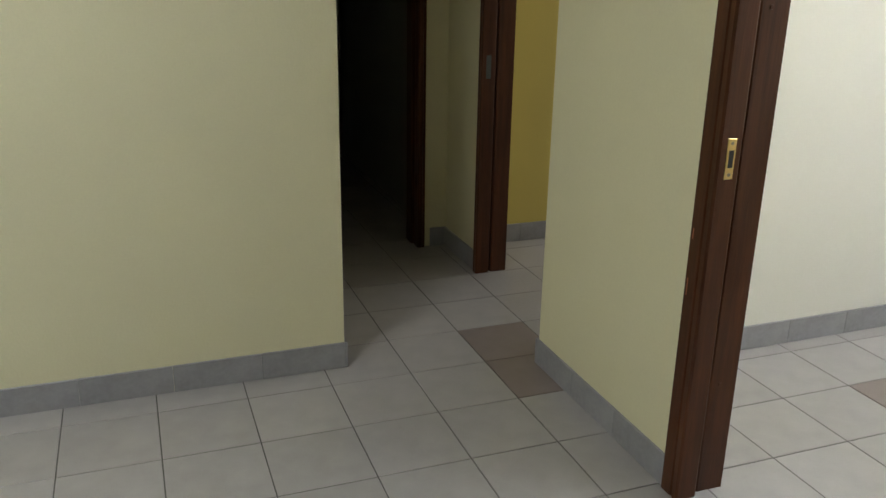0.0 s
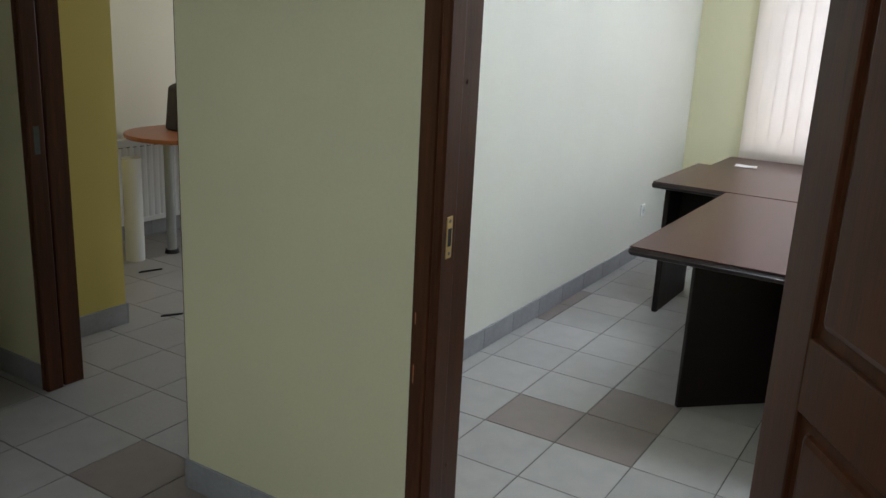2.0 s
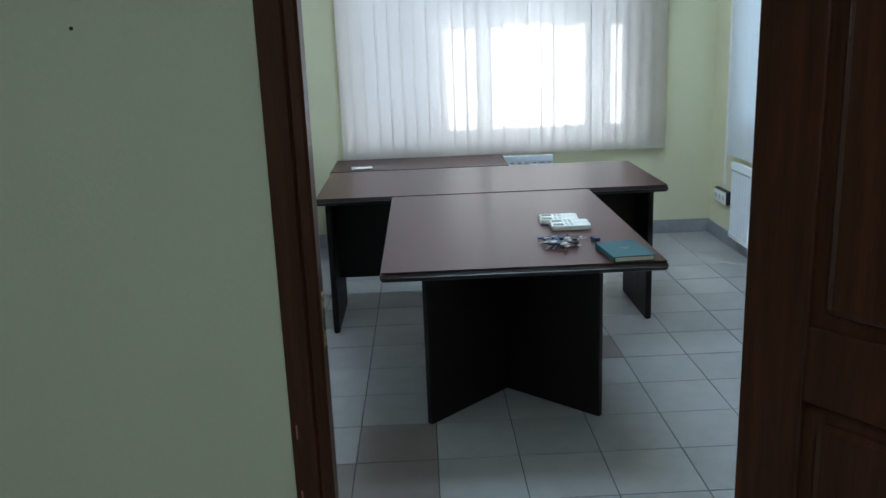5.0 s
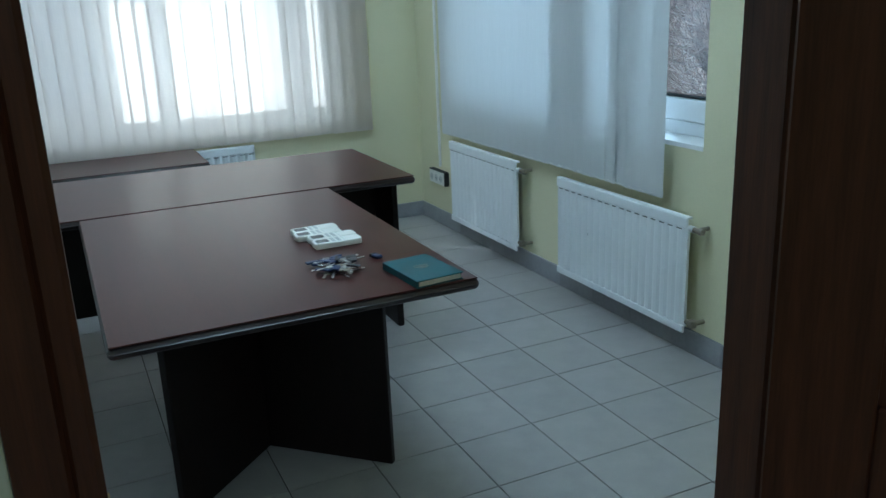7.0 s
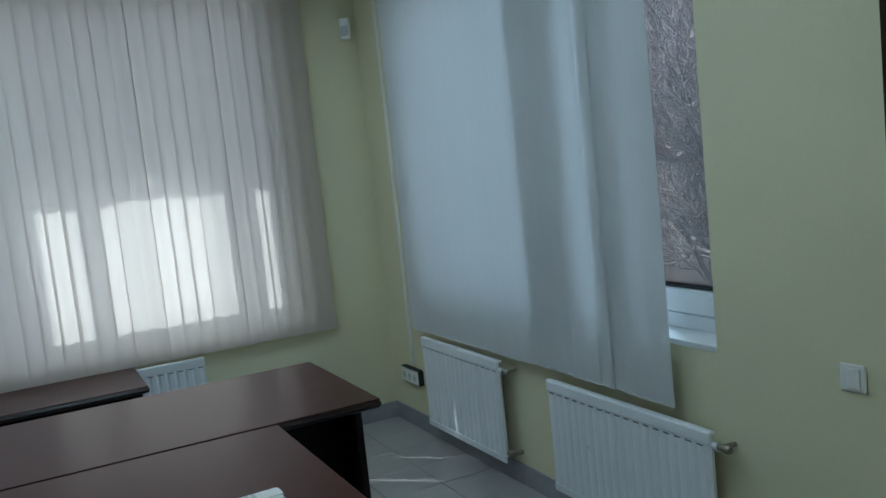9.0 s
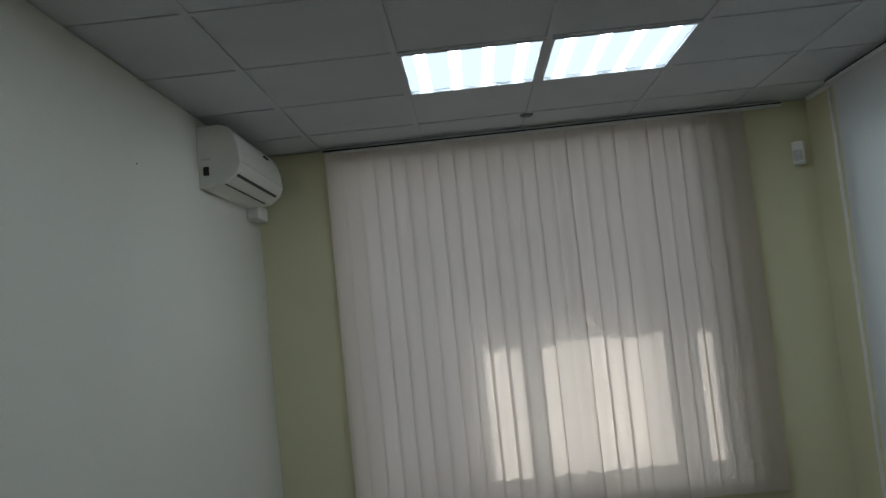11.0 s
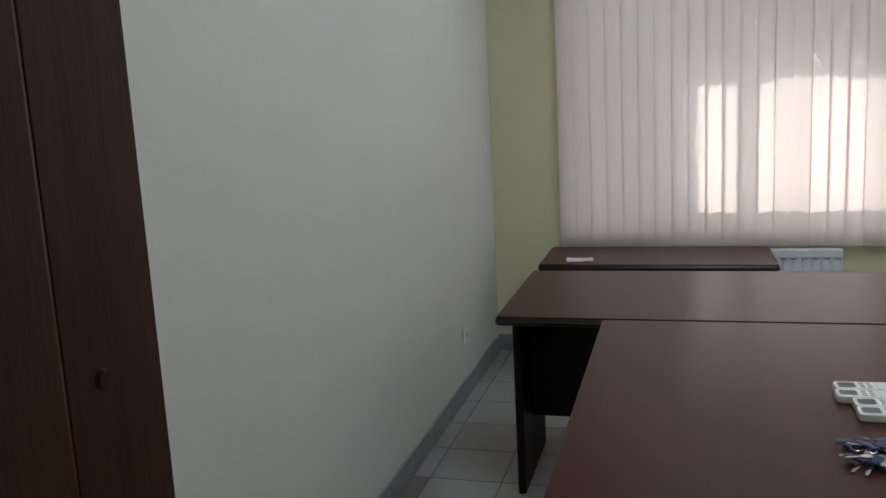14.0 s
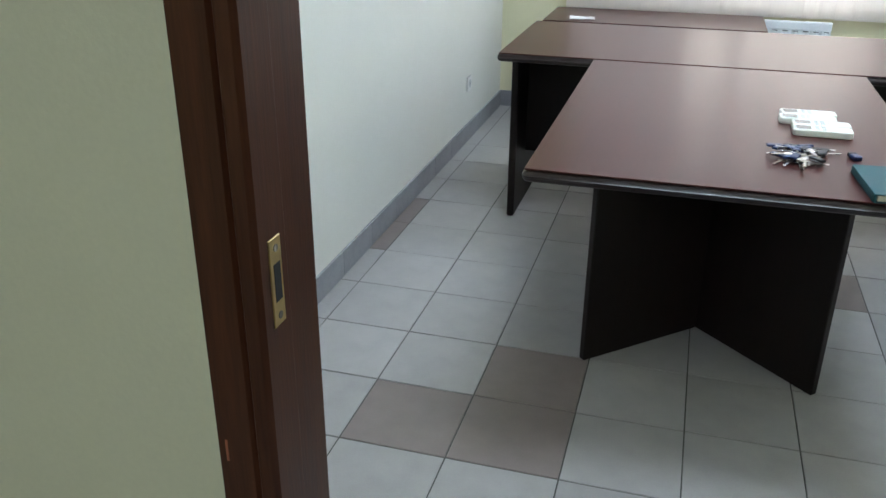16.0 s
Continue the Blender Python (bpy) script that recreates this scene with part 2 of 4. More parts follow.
# ---- plan ----
CEIL = 2.757
XW, XE, YS, YN = -2.343, 0.765, 1.346, 5.985      # office: west and east faces, hall face of the door wall, window wall
YI = 1.49                                          # office face of the door wall
DL, DR, DH = -1.64, -0.625, 2.07                   # rough door opening
W1 = (-1.91, 0.27, 0.72, 2.66)                    # window in the north wall
W2 = (3.155, 5.35, 0.885, 2.42)                    # window in the east wall
T = 0.003

wall("wall_office_west", [((-2.497, YS, 0), (XW, YN, CEIL))], M_CREAM, "smooth cream painted office wall with a few nail holes")
# door wall: hall side and office side in yellow
wall("wall_door", [((-2.497 + T, YS - 0.002, 0), (DL, YI, CEIL)), ((DR, YS - 0.002, 0), (1.15, YI, CEIL)), ((DL, YS - 0.002, DH), (DR, YI, CEIL))],
     M_YELLOW, "pale yellow painted wall with the office doorway")
wall("wall_window", [((-2.497, YN, 0), (W1[0], 6.385, CEIL)), ((W1[1], YN, 0), (1.165, 6.385, CEIL)),
                     ((W1[0], YN, 0), (W1[1], 6.385, W1[2])), ((W1[0], YN, W1[3]), (W1[1], 6.385, CEIL))],
     M_YELLOW, "pale yellow painted outer wall behind a vertical blind")
wall("wall_east", [((XE, YI, 0), (1.165, W2[0], CEIL)), ((XE, W2[1], 0), (1.165, YN, CEIL)),
                   ((XE, W2[0], 0), (1.165, W2[1], W2[2])), ((XE, W2[0], W2[3]), (1.165, W2[1], CEIL))],
     M_YELLOW, "pale yellow painted outer wall with a deep window")
# hall and passage
wall("wall_hall_west", [((-2.84, -3.4, 0), (-2.70, 0.63, CEIL))], M_YELLOW, "pale yellow painted hall wall ending in a corner")
wall("wall_passage_south", [((-3.95, 0.49, 0), (-2.84, 0.628, CEIL))], M_YELLOW, "pale yellow passage wall in deep shade")
wall("wall_hall_south", [((-2.84, -3.54, 0), (2.5, -3.4, CEIL))], M_YELLOW, "plain pale yellow hall wall")
wall("wall_hall_east", [((2.36, -3.4, 0), (2.5, YS, CEIL))], M_YELLOW, "plain pale yellow hall wall")
wall("wall_hall_north", [((1.15, YS, 0), (2.5, YI, CEIL))], M_YELLOW, "plain pale yellow hall wall")
# next room
NY = 1.50
wall("wall_next_room_south", [((-2.63, NY, 0), (-2.497, NY + 0.135, CEIL)), ((-3.95, NY, 0), (-3.51, NY + 0.135, CEIL)), ((-3.51, NY, DH), (-2.63, NY + 0.135, CEIL))],
     M_YELLOW, "yellow painted wall with a doorway to the next room")
wall("wall_next_room_pillar", [((-5.15, NY + 0.135, 0), (-3.885, 2.175, CEIL))], M_OCHRE, "ochre yellow painted wall pier")
wall("wall_next_room_west", [((-5.29, 1.6, 0), (-5.15, 6.1, CEIL))], M_WARM, "cream painted wall behind a round-ended table")
# this opening is out of view, assumed for the fill lamp
wall("wall_next_room_north", [((-5.15, 5.985, 0), (-4.6, 6.385, CEIL)), ((-3.0, 5.985, 0), (-2.497, 6.385, CEIL)),
                              ((-4.6, 5.985, 0), (-3.0, 6.385, 0.9)), ((-4.6, 5.985, 2.4), (-3.0, 6.385, CEIL))], M_CREAM, "unseen cream outer wall with an assumed window opening")
wall("wall_dark_room", [((-4.09, 1.375, 0), (-3.95, NY + 0.135, CEIL)), ((-4.09, 0.49, 0), (-3.95, 0.60, CEIL)), ((-4.09, 0.60, DH), (-3.95, 1.375, CEIL))],
     M_YELLOW, "yellow painted wall with an open dark doorway")
# shell whose dark colour stands for the missing light
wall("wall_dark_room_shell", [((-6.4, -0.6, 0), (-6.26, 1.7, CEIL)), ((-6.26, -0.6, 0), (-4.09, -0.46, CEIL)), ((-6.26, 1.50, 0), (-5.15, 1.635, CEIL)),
                              ((-4.09, -0.46, 0), (-3.95, 0.49, CEIL)), ((-5.15, 1.5, 0), (-4.09, 1.635, CEIL))], M_DARKROOM, "walls of an unlit room, its darkness put into their grey")

# ceiling: panels lying in a metal grid, one mesh
GX, GY, PX, PY = -0.807, 4.378, 0.583, 0.607
# (-1, 0) and (0, 0) are seen; the other four are unseen fill lights
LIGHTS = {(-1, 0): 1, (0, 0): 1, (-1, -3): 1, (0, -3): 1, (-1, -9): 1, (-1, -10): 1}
bm = bmesh.new()
cx0, cx1, cy0, cy1 = -6.3, 2.45, -3.5, 6.2
mat_slots = [M_CEIL, M_TBAR]


def quad_box(bm, a, b, slot):
    vs = [bm.verts.new((x, y, z)) for z in (a[2], b[2]) for x, y in ((a[0], a[1]), (b[0], a[1]), (b[0], b[1]), (a[0], b[1]))]
    for idx in ((0, 3, 2, 1), (4, 5, 6, 7), (0, 1, 5, 4), (1, 2, 6, 5), (2, 3, 7, 6), (3, 0, 4, 7)):
        bm.faces.new([vs[i] for i in idx]).material_index = slot


for i in range(-10, 7):
    for j in range(-14, 4):
        x, y = GX + i * PX, GY + j * PY
        if (i, j) in LIGHTS or x > cx1 or y > cy1 or x + PX < cx0 or y + PY < cy0:
            continue
        quad_box(bm, (x + 0.013, y + 0.013, CEIL + 0.006), (x + PX - 0.013, y + PY - 0.013, CEIL + 0.022), 0)
for i in range(-10, 8):
    x = GX + i * PX
    quad_box(bm, (x - 0.012, cy0, CEIL), (x + 0.012, cy1, CEIL + 0.03), 1)
for j in range(-14, 5):
    y = GY + j * PY
    quad_box(bm, (cx0, y - 0.012, CEIL + 0.0015), (cx1, y + 0.012, CEIL + 0.03), 1)
quad_box(bm, (-6.5, -3.7, CEIL + 0.2), (2.7, 6.6, CEIL + 0.3), 0)
tagged(mesh_ob("ceiling", bm, mat_slots), "white mineral panel suspended ceiling in a metal grid", "ceiling", kind="structure")

# ---- outside ----


def ground_height(x, y):
    bank = max(0.0, min(1.0, (x - 2.6) / 9.0))
    return -0.7 + 7.5 * bank * bank * (3 - 2 * bank) + 0.12 * noise.noise(Vector((x * 0.5, y * 0.5, 0)))


bm = bmesh.new()
xs = [-400, -60, -20, -8] + [1.5 + 0.5 * k for k in range(24)] + [15, 20, 40, 120, 400]
ys = [-400, -80, -30, -15] + [-8 + 1.0 * k for k in range(30)] + [26, 40, 90, 400]
grid = [[bm.verts.new((x, y, ground_height(x, y) if x > 2 else -0.7)) for y in ys] for x in xs]
for i in range(len(xs) - 1):
    for j in range(len(ys) - 1):
        bm.faces.new((grid[i][j], grid[i + 1][j], grid[i + 1][j + 1], grid[i][j + 1]))
tagged(mesh_ob("ground", bm, M_SOIL, True), "dry leafy ground rising to a bank", "ground", kind="structure")

# unseen porch added over the north window; its opening shapes the patch of sun
porch = thing("porch", (-1.1, 7.2, -0.7), "unseen porch added outside to cut the sun patch on the blind", "porch")
part("sun_block_slab", box((-3.7, -0.8, 4.32), (2.2, 0.02, 4.42), 0.01), M_FACADE, porch)
# notched lower outline gives the sun patch its ragged top edge
lip = [(-3.7, 3.985), (-0.92, 3.985), (-0.915, 4.06), (-0.90, 4.12), (-0.87, 4.145), (-0.70, 4.15), (-0.655, 4.05), (-0.63, 3.99), (-0.50, 3.98), (-0.36, 4.00), (-0.28, 3.985), (2.2, 3.985)]
bm = None
for (u0, v0), (u1, v1) in zip(lip, lip[1:]):
    bm = prism([(u0, v0), (u1, v1), (u1, 4.32), (u0, 4.32)], 0.0, 0.02, "y", bm=bm)
part("patch_edge_fringe", bm, M_FACADE, porch)
part("sun_block_wall", box((-3.7, -0.02, 0), (-1.42, 0.1, 4.1), 0.006), M_FACADE, porch)
part("sun_block_wall", box((-0.065, -0.02, 0), (2.2, 0.1, 4.1), 0.006), M_FACADE, porch)
# outer facade under the floor level
wall("wall_plinth", [((-6.4, 6.4, -0.8), (1.19, 6.5, -0.02)), ((1.17, 1.5, -0.8), (1.27, 6.4, -0.02))], M_FACADE, "rendered building plinth below the windows")


def shrub(at, seed, height):
    rng = random.Random(seed)
    root = thing("shrub", at, "leafless tangled shrub on the bank outside", "shrub", "bare shrubs on the bank")
    wood, fine = bmesh.new(), bmesh.new()

    def branch(bm, p, d, length, r, depth):
        q = p
        for k in range(3):
            d = (d + Vector((rng.uniform(-.35, .35), rng.uniform(-.35, .35), rng.uniform(-.2, .3)))).normalized()
            e = q + d * length / 3
            u = d.orthogonal().normalized() * r
            v = d.cross(u).normalized() * r
            ring = [[bm.verts.new(c + u * math.cos(a) * s + v * math.sin(a) * s) for a in (0, 2.09, 4.19)] for c, s in ((q, 1.0), (e, 0.75))]
            for m in range(3):
                bm.faces.new((ring[0][m], ring[0][(m + 1) % 3], ring[1][(m + 1) % 3], ring[1][m]))
            q, r = e, r * 0.75
            if depth:
                for _ in range(2 if depth > 1 else 3):
                    side = (d + Vector((rng.uniform(-1, 1), rng.uniform(-1, 1), rng.uniform(-.5, .9)))).normalized()
                    branch(fine if depth < 3 else wood, q, side, length * rng.uniform(.45, .75), max(r * 0.6, 0.0052), depth - 1)
    for _ in range(8):
        branch(wood, Vector((rng.uniform(-.2, .2), rng.uniform(-.2, .2), -0.05)), Vector((rng.uniform(-.5, .5), rng.uniform(-.5, .5), 1)).normalized(), height * rng.uniform(.5, .75), 0.036, 3)
    part("stem", wood, M_TWIG, root)
    tw = part("twigs", fine, M_TWIG, root)
    tw["kind"] = "stuff"
    return root


for k, (x, y) in enumerate(((4.4, 5.6), (5.0, 6.2), (5.0, 7.2), (5.8, 6.6), (5.9, 7.8), (6.6, 7.4), (6.9, 8.6), (7.6, 8.0), (8.2, 9.4), (4.6, 4.8), (4.2, 6.4), (4.8, 5.4), (5.4, 7.0), (6.2, 8.2), (7.2, 7.0), (4.5, 6.0), (5.3, 6.4), (4.9, 6.8), (5.7, 7.3))):
    shrub((x, y, ground_height(x, y)), 40 + k, 1.5 + 0.22 * (k % 4))

# ---- windows ----


def window(name, x0, x1, z0, z1, y_mid, mullions, label, d=0.035, rim=0.05, rail=0.05):
    """A white plastic window in local x (along the wall) and z, with sashes between the mullions."""
    root = thing(name, (0, 0, 0), label, "window", kind="structure")
    bm = None
    for a, b in (((x0, z0), (x1, z0 + 0.06)), ((x0, z1 - 0.06), (x1, z1)), ((x0, z0 + 0.06), (x0 + 0.06, z1 - 0.06)), ((x1 - 0.06, z0 + 0.06), (x1, z1 - 0.06))):
        bm = box((a[0], y_mid - d, a[1]), (b[0], y_mid + d, b[1]), 0.004, 1, bm)
    part("window_frame", bm, M_PVC, root)
    edges = [x0 + 0.06, *[m for pair in mullions for m in pair], x1 - 0.06]
    for a, b in mullions:
        part("mullion", box((a, y_mid - d, z0 + 0.06), (b, y_mid + d, z1 - 0.06), 0.004, 1), M_PVC, root)
    for k in range(0, len(edges), 2):
        a, b = edges[k], edges[k + 1]
        s = rim
        if s:
            bm = None
            for p, q in (((a, z0 + 0.06), (b, z0 + 0.06 + s + rail)), ((a, z1 - 0.06 - s), (b, z1 - 0.06)), ((a, z0 + 0.05 + rail + s), (a + s, z1 - 0.06 - s)), ((b - s, z0 + 0.05 + rail + s), (b, z1 - 0.06 - s))):
                bm = box((p[0] + T, y_mid - d - 0.012, p[1] + T), (q[0] - T, y_mid + d - 0.012, q[1] - T), 0.005, 1, bm)
            sash = part("sash", bm, M_PVC, root)
            bm = None
            for p, q in (((a + s, z0 + 0.06 + rail + s), (b - s, z0 + 0.068 + rail + s)), ((a + s, z1 - 0.068 - s), (b - s, z1 - 0.06 - s)), ((a + s, z0 + 0.068 + rail + s), (a + s + 0.008, z1 - 0.068 - s)), ((b - s - 0.008, z0 + 0.068 + rail + s), (b - s, z1 - 0.068 - s))):
                bm = box((p[0], y_mid - d - 0.004, p[1]), (q[0], y_mid + 0.005, q[1]), bm=bm)
            part("seal", bm, M_SEAL, sash, "black rubber glazing seal")
        p = part("pane", box((a + s, y_mid - 0.006, z0 + 0.06 + s), (b - s, y_mid + 0.006, z1 - 0.06 - s)), M_GLASS, root)
        p.visible_shadow = False
    return root


# deep bottom rail is added behind the blind to end the sun patch below
window("window_1", W1[0], W1[1], W1[2], W1[3], 6.14, ((-1.116, -1.08), (-0.336, -0.225)), "white plastic three-part window behind a blind", 0.02, 0.012, 0.282)
w2 = window("window_2", -W2[1], -W2[0], W2[2], W2[3], 0.94, ((-4.72, -4.62), (-3.98, -3.88)), "white plastic window with bare shrubs outside")
w2.matrix_world = pose(0, 0, 0, 0, 0, -90)
sill = mesh_ob("window_sill_2", box((XE - 0.003, W2[0] + 0.001, 0.868), (0.904, W2[1] - 0.001, 0.889), 0.003), M_PVC)
tagged(sill, "white plastic window sill", "window sill", kind="structure")
sill = mesh_ob("window_sill_1", box((W1[0] + 0.001, YN - 0.003, 0.704), (W1[1] - 0.001, 6.075, 0.724), 0.005), M_PVC)
tagged(sill, "white plastic window sill", "window sill", kind="structure")

# ---- doors ----


def door_frame(name, label, width, depth, height, at, rz, left=(0.035, 0.05)):
    """Frame along local x from 0 to width; local y 0 is the face seen from the hall."""
    root = thing(name, at, label, "door frame", rz=rz, kind="structure")
    a = 0.005

    def jamb(x, s, reb, stop):
        # s: +1 for the jamb at the small-x end, whose stop faces larger x
        prof = [(0, -0.016), (s * -a + s * 0.002, -0.016), (s * -a, -0.006), (s * -a, 0.0), (0, 0.0), (0, depth), (s * -0.05, depth), (s * -0.05, depth + 0.012), (s * stop, depth + 0.012),
                (s * stop, 0.072), (s * (stop - 0.004), 0.066), (s * (min(reb, stop) - 0.016), 0.064), (s * (min(reb, stop) - 0.016), 0.054), (s * (reb - 0.002), 0.052), (s * reb, 0.048), (s * reb, -0.010), (s * (reb - 0.006), -0.016),
                (s * (reb - 0.022), -0.016), (s * (reb - 0.026), -0.010), (s * (reb - 0.030), -0.016)]
        return prism([(x + u, v) for u, v in prof], 0, height, "z")
    j = part("jamb", jamb(0.0, 1, left[0], left[1]), M_DOORWOOD, root)
    part("jamb", jamb(width, -1, 0.035, 0.045), M_DOORWOOD, root)
    head = box((-a, -0.016, height), (width + a, 0.0, height + a), 0.003, 1)
    box((-a, depth, height), (width + a, depth + 0.012, height + a), 0.003, 1, head)
    box((0.0, 0.0, height - 0.038), (width, depth, height), 0.003, 1, head)
    part("head", head, M_DOORWOOD, root)
    return root, j


fr, jl = door_frame("door_frame_1", "red-brown varnished wooden door frame with brass strike plate", DR - DL - 0.005, YI - YS, 2.06, (DL + 0.0025, YS - 0.002, 0), 0, (0.070, 0.052))
# strike plate: screw heads and a latch opening on the rebate of the jamb
st = part("strike_plate", box((0.0690, 0.008, 0.955), (0.0715, 0.034, 1.06), 0.0008, 1), M_BRASS, jl, "worn brass strike plate")
part("latch_hole", box((0.0705, 0.014, 0.985), (0.0720, 0.029, 1.03)), M_BLACK, jl, "dark latch opening")
for z in (0.967, 1.048):
    part("screw", tube((0.071, 0.021, z), (0.0725, 0.021, z), 0.0045, n=10), M_COPPER, jl, "screw head")
for z in (0.35, 1.375):
    part("screw_cap", tube((0.051, 0.10, z), (0.0545, 0.10, z), 0.007, 0.005, 12), M_DOORWOOD, jl, "round wooden screw cap")
for z, l in ((0.62, 0.05), (0.78, 0.03)):
    part("chip", box((0.006, -0.0168, z), (0.009, -0.0158, z + l)), M_ORANGE, jl, "bare wood scratch")

f2, j2 = door_frame("door_frame_2", "dark red-brown wooden frame of the next room's doorway", 0.875, 0.135, 2.06, (-3.5075, NY, 0), 0, (0.035, 0.030))
door_frame("door_frame_3", "dark wooden frame of an unlit doorway", 0.77, 0.14, 2.06, (-3.95, 0.6025, 0), 90)

part("strike_plate", box((0.0345, 0.006, 0.955), (0.0362, 0.030, 1.06), 0.0006, 1), M_LCD, j2, "dull metal strike plate")
leaf = thing("door_1", (-0.757, YS - 0.024, 0.012), "open red-brown panelled wooden door with raised fields", "door", rz=-55, kind="structure")
LW, LH = 0.885, 2.03
bm = None
for a, b in (((0, 0), (0.125, LH)), ((LW - 0.125, 0), (LW, LH)), ((0.125, 0), (LW - 0.125, 0.23)), ((0.125, LH - 0.13), (LW - 0.125, LH)), ((0.125, 0.86), (LW - 0.125, 1.0))):
    bm = box((a[0], -0.04, a[1]), (b[0], 0, b[1]), 0.003, 1, bm)
part("leaf_frame", bm, M_DOORWOOD, leaf)
for z0, z1 in ((0.23, 0.86), (1.0, LH - 0.13)):
    bm = box((0.125, -0.028, z0), (LW - 0.125, -0.012, z1))
    own = box((0.15, -0.040, z0 + 0.025), (LW - 0.15, 0.0, z1 - 0.025), 0.016, 2)
    part("raised_panel", merge(bm, own), M_DOORWOOD, leaf)
bm = tube((LW - 0.06, -0.055, 1.03), (LW - 0.06, 0.015, 1.03), 0.011)
box((LW - 0.085, -0.046, 0.95), (LW - 0.035, -0.04, 1.1), 0.002, 1, bm)
box((LW - 0.17, -0.075, 1.02), (LW - 0.05, -0.055, 1.04), 0.006, 2, bm)
part("door_handle", bm, M_BRASS, leaf, "brass lever handle")

# ---- tables ----


def table_top(sx, sy, z, thick, name_mat, root):
    part("tabletop", box((0.006, 0.006, z - 0.004), (sx - 0.006, sy - 0.006, z), 0.0015, 1), name_mat, root)
    part("top_edge", box((0, 0, z - thick), (sx, sy, z - 0.0035), thick * 0.46, 4), M_TEDGE, root, "dark rounded edge", True)


def slab_leg(x0, x1, y0, y1, z1, root):
    part("leg_panel", box((x0, y0, 0), (x1, y1, z1), 0.009, 3), M_TLEG, root)


# table that sticks out towards the door
t1 = thing("meeting_table", (-1.53, 2.56, 0), "dark mahogany laminate table on angled panel legs", "table", "office tables")
S1X, S1Y, TZ = 0.982, 1.375, 0.752
table_top(S1X, S1Y, TZ, 0.036, M_TABLE2, t1)
for sx in (-1, 1):
    c = Vector((0.492, 0.735))
    e = Vector((0.492 + sx * 0.345, 0.40))
    d = (e - c).normalized()
    n = Vector((-d.y, d.x)) * 0.013
    pts = [c - n, e - n, e + n, c + n]
    part("leg_panel", prism([(p.x, p.y) for p in pts], 0, TZ - 0.036, "z", 0.004, 2), M_TLEG, t1)
part("beam", box((0.47, 0.72, 0.42), (0.51, S1Y - 0.03, TZ - 0.036), 0.004, 1), M_TLEG, t1)

t2 = thing("desk", (-1.912, 3.94, 0), "dark mahogany laminate desk standing across the room", "table", "office tables")
S2X, S2Y = 1.765, 0.84
table_top(S2X, S2Y, TZ, 0.036, M_TABLE, t2)
slab_leg(0.036, 0.068, 0.14, 0.66, TZ - 0.036, t2)
slab_leg(S2X - 0.068, S2X - 0.036, 0.14, 0.66, TZ - 0.036, t2)
part("modesty_panel", box((0.068, 0.36, 0.245), (S2X - 0.068, 0.382, TZ - 0.036), 0.002, 1), M_TLEG, t2)

t3 = thing("side_table", (-1.985, 5.36, 0), "low dark mahogany laminate table under the window blind", "table", "office tables")
S3X, S3Y, TZ3 = 1.195, 0.54, 0.662
table_top(S3X, S3Y, TZ3, 0.036, M_TABLE, t3)
slab_leg(0.03, 0.06, 0.06, 0.48, TZ3 - 0.036, t3)
slab_leg(S3X - 0.06, S3X - 0.03, 0.06, 0.48, TZ3 - 0.036, t3)
part("modesty_panel", box((0.06, 0.3, 0.2), (S3X - 0.06, 0.32, TZ3 - 0.036), 0.002, 1), M_TLEG, t3)

# ---- things on the tables ----


def rounded(x0, x1, y0, y1, r, n=5):
    """Outline of a rectangle with round corners."""
    pts = []
    for cx, cy, a0 in ((x1 - r, y1 - r, 0), (x0 + r, y1 - r, 90), (x0 + r, y0 + r, 180), (x1 - r, y0 + r, 270)):
        pts += [(cx + r * math.cos(radians(a0 + 90 * k / n)), cy + r * math.sin(radians(a0 + 90 * k / n))) for k in range(n + 1)]
    return pts


def remote(at, rz, dz):
    r = thing("remote_control", (at[0], at[1], TZ + dz), "white air conditioner remote control lying among others", "remote control", "remote controls on the table", rz)
    part("case", prism(rounded(-0.078, 0.078, -0.0285, 0.0285, 0.012), 0.0, 0.019, "z", 0.003, 2), M_REMOTE, r)
    part("display_rim", prism(rounded(-0.073, -0.026, -0.021, 0.021, 0.010), 0.0185, 0.0194, "z"), M_RBTN, r, "grey raised display rim")
    part("display", prism(rounded(-0.069, -0.030, -0.0165, 0.0165, 0.006), 0.019, 0.0200, "z"), M_LCD, r, "grey liquid crystal display")
    for i in range(2):
        for j in range(3):
            part("button", prism(rounded(-0.020 + i * 0.017, -0.008 + i * 0.017, -0.021 + j * 0.0155, -0.011 + j * 0.0155, 0.003, 3), 0.0188, 0.0205, "z"), M_RBTN, r)
    part("cover_line", box((0.019, -0.024, 0.0188), (0.0203, 0.024, 0.0194)), M_RBTN, r, "seam of the sliding cover")


remote((-0.812, 3.272, 0), 2, 0)
remote((-0.818, 3.213, 0), 0, 0)
remote((-0.788, 3.153, 0), 1, 0)
remote((-0.790, 3.094, 0), 0, 0)

bk = thing("notebook", (-0.674, 2.675, TZ), "closed teal cloth-bound book with a faded gilt emblem", "book", rz=5)
part("pages", box((-0.066, -0.101, 0.003), (0.066, 0.101, 0.018), 0.001, 1), M_PAGES, bk, "cream page block")
bm = box((-0.072, -0.106, 0.018), (0.071, 0.106, 0.0212), 0.001, 1)
box((-0.072, -0.106, 0.0), (0.071, 0.106, 0.003), 0.001, 1, bm)
box((-0.075, -0.106, 0.0), (-0.069, 0.106, 0.0212), 0.002, 2, bm)
part("cover", bm, M_TEAL, bk)
bm = None
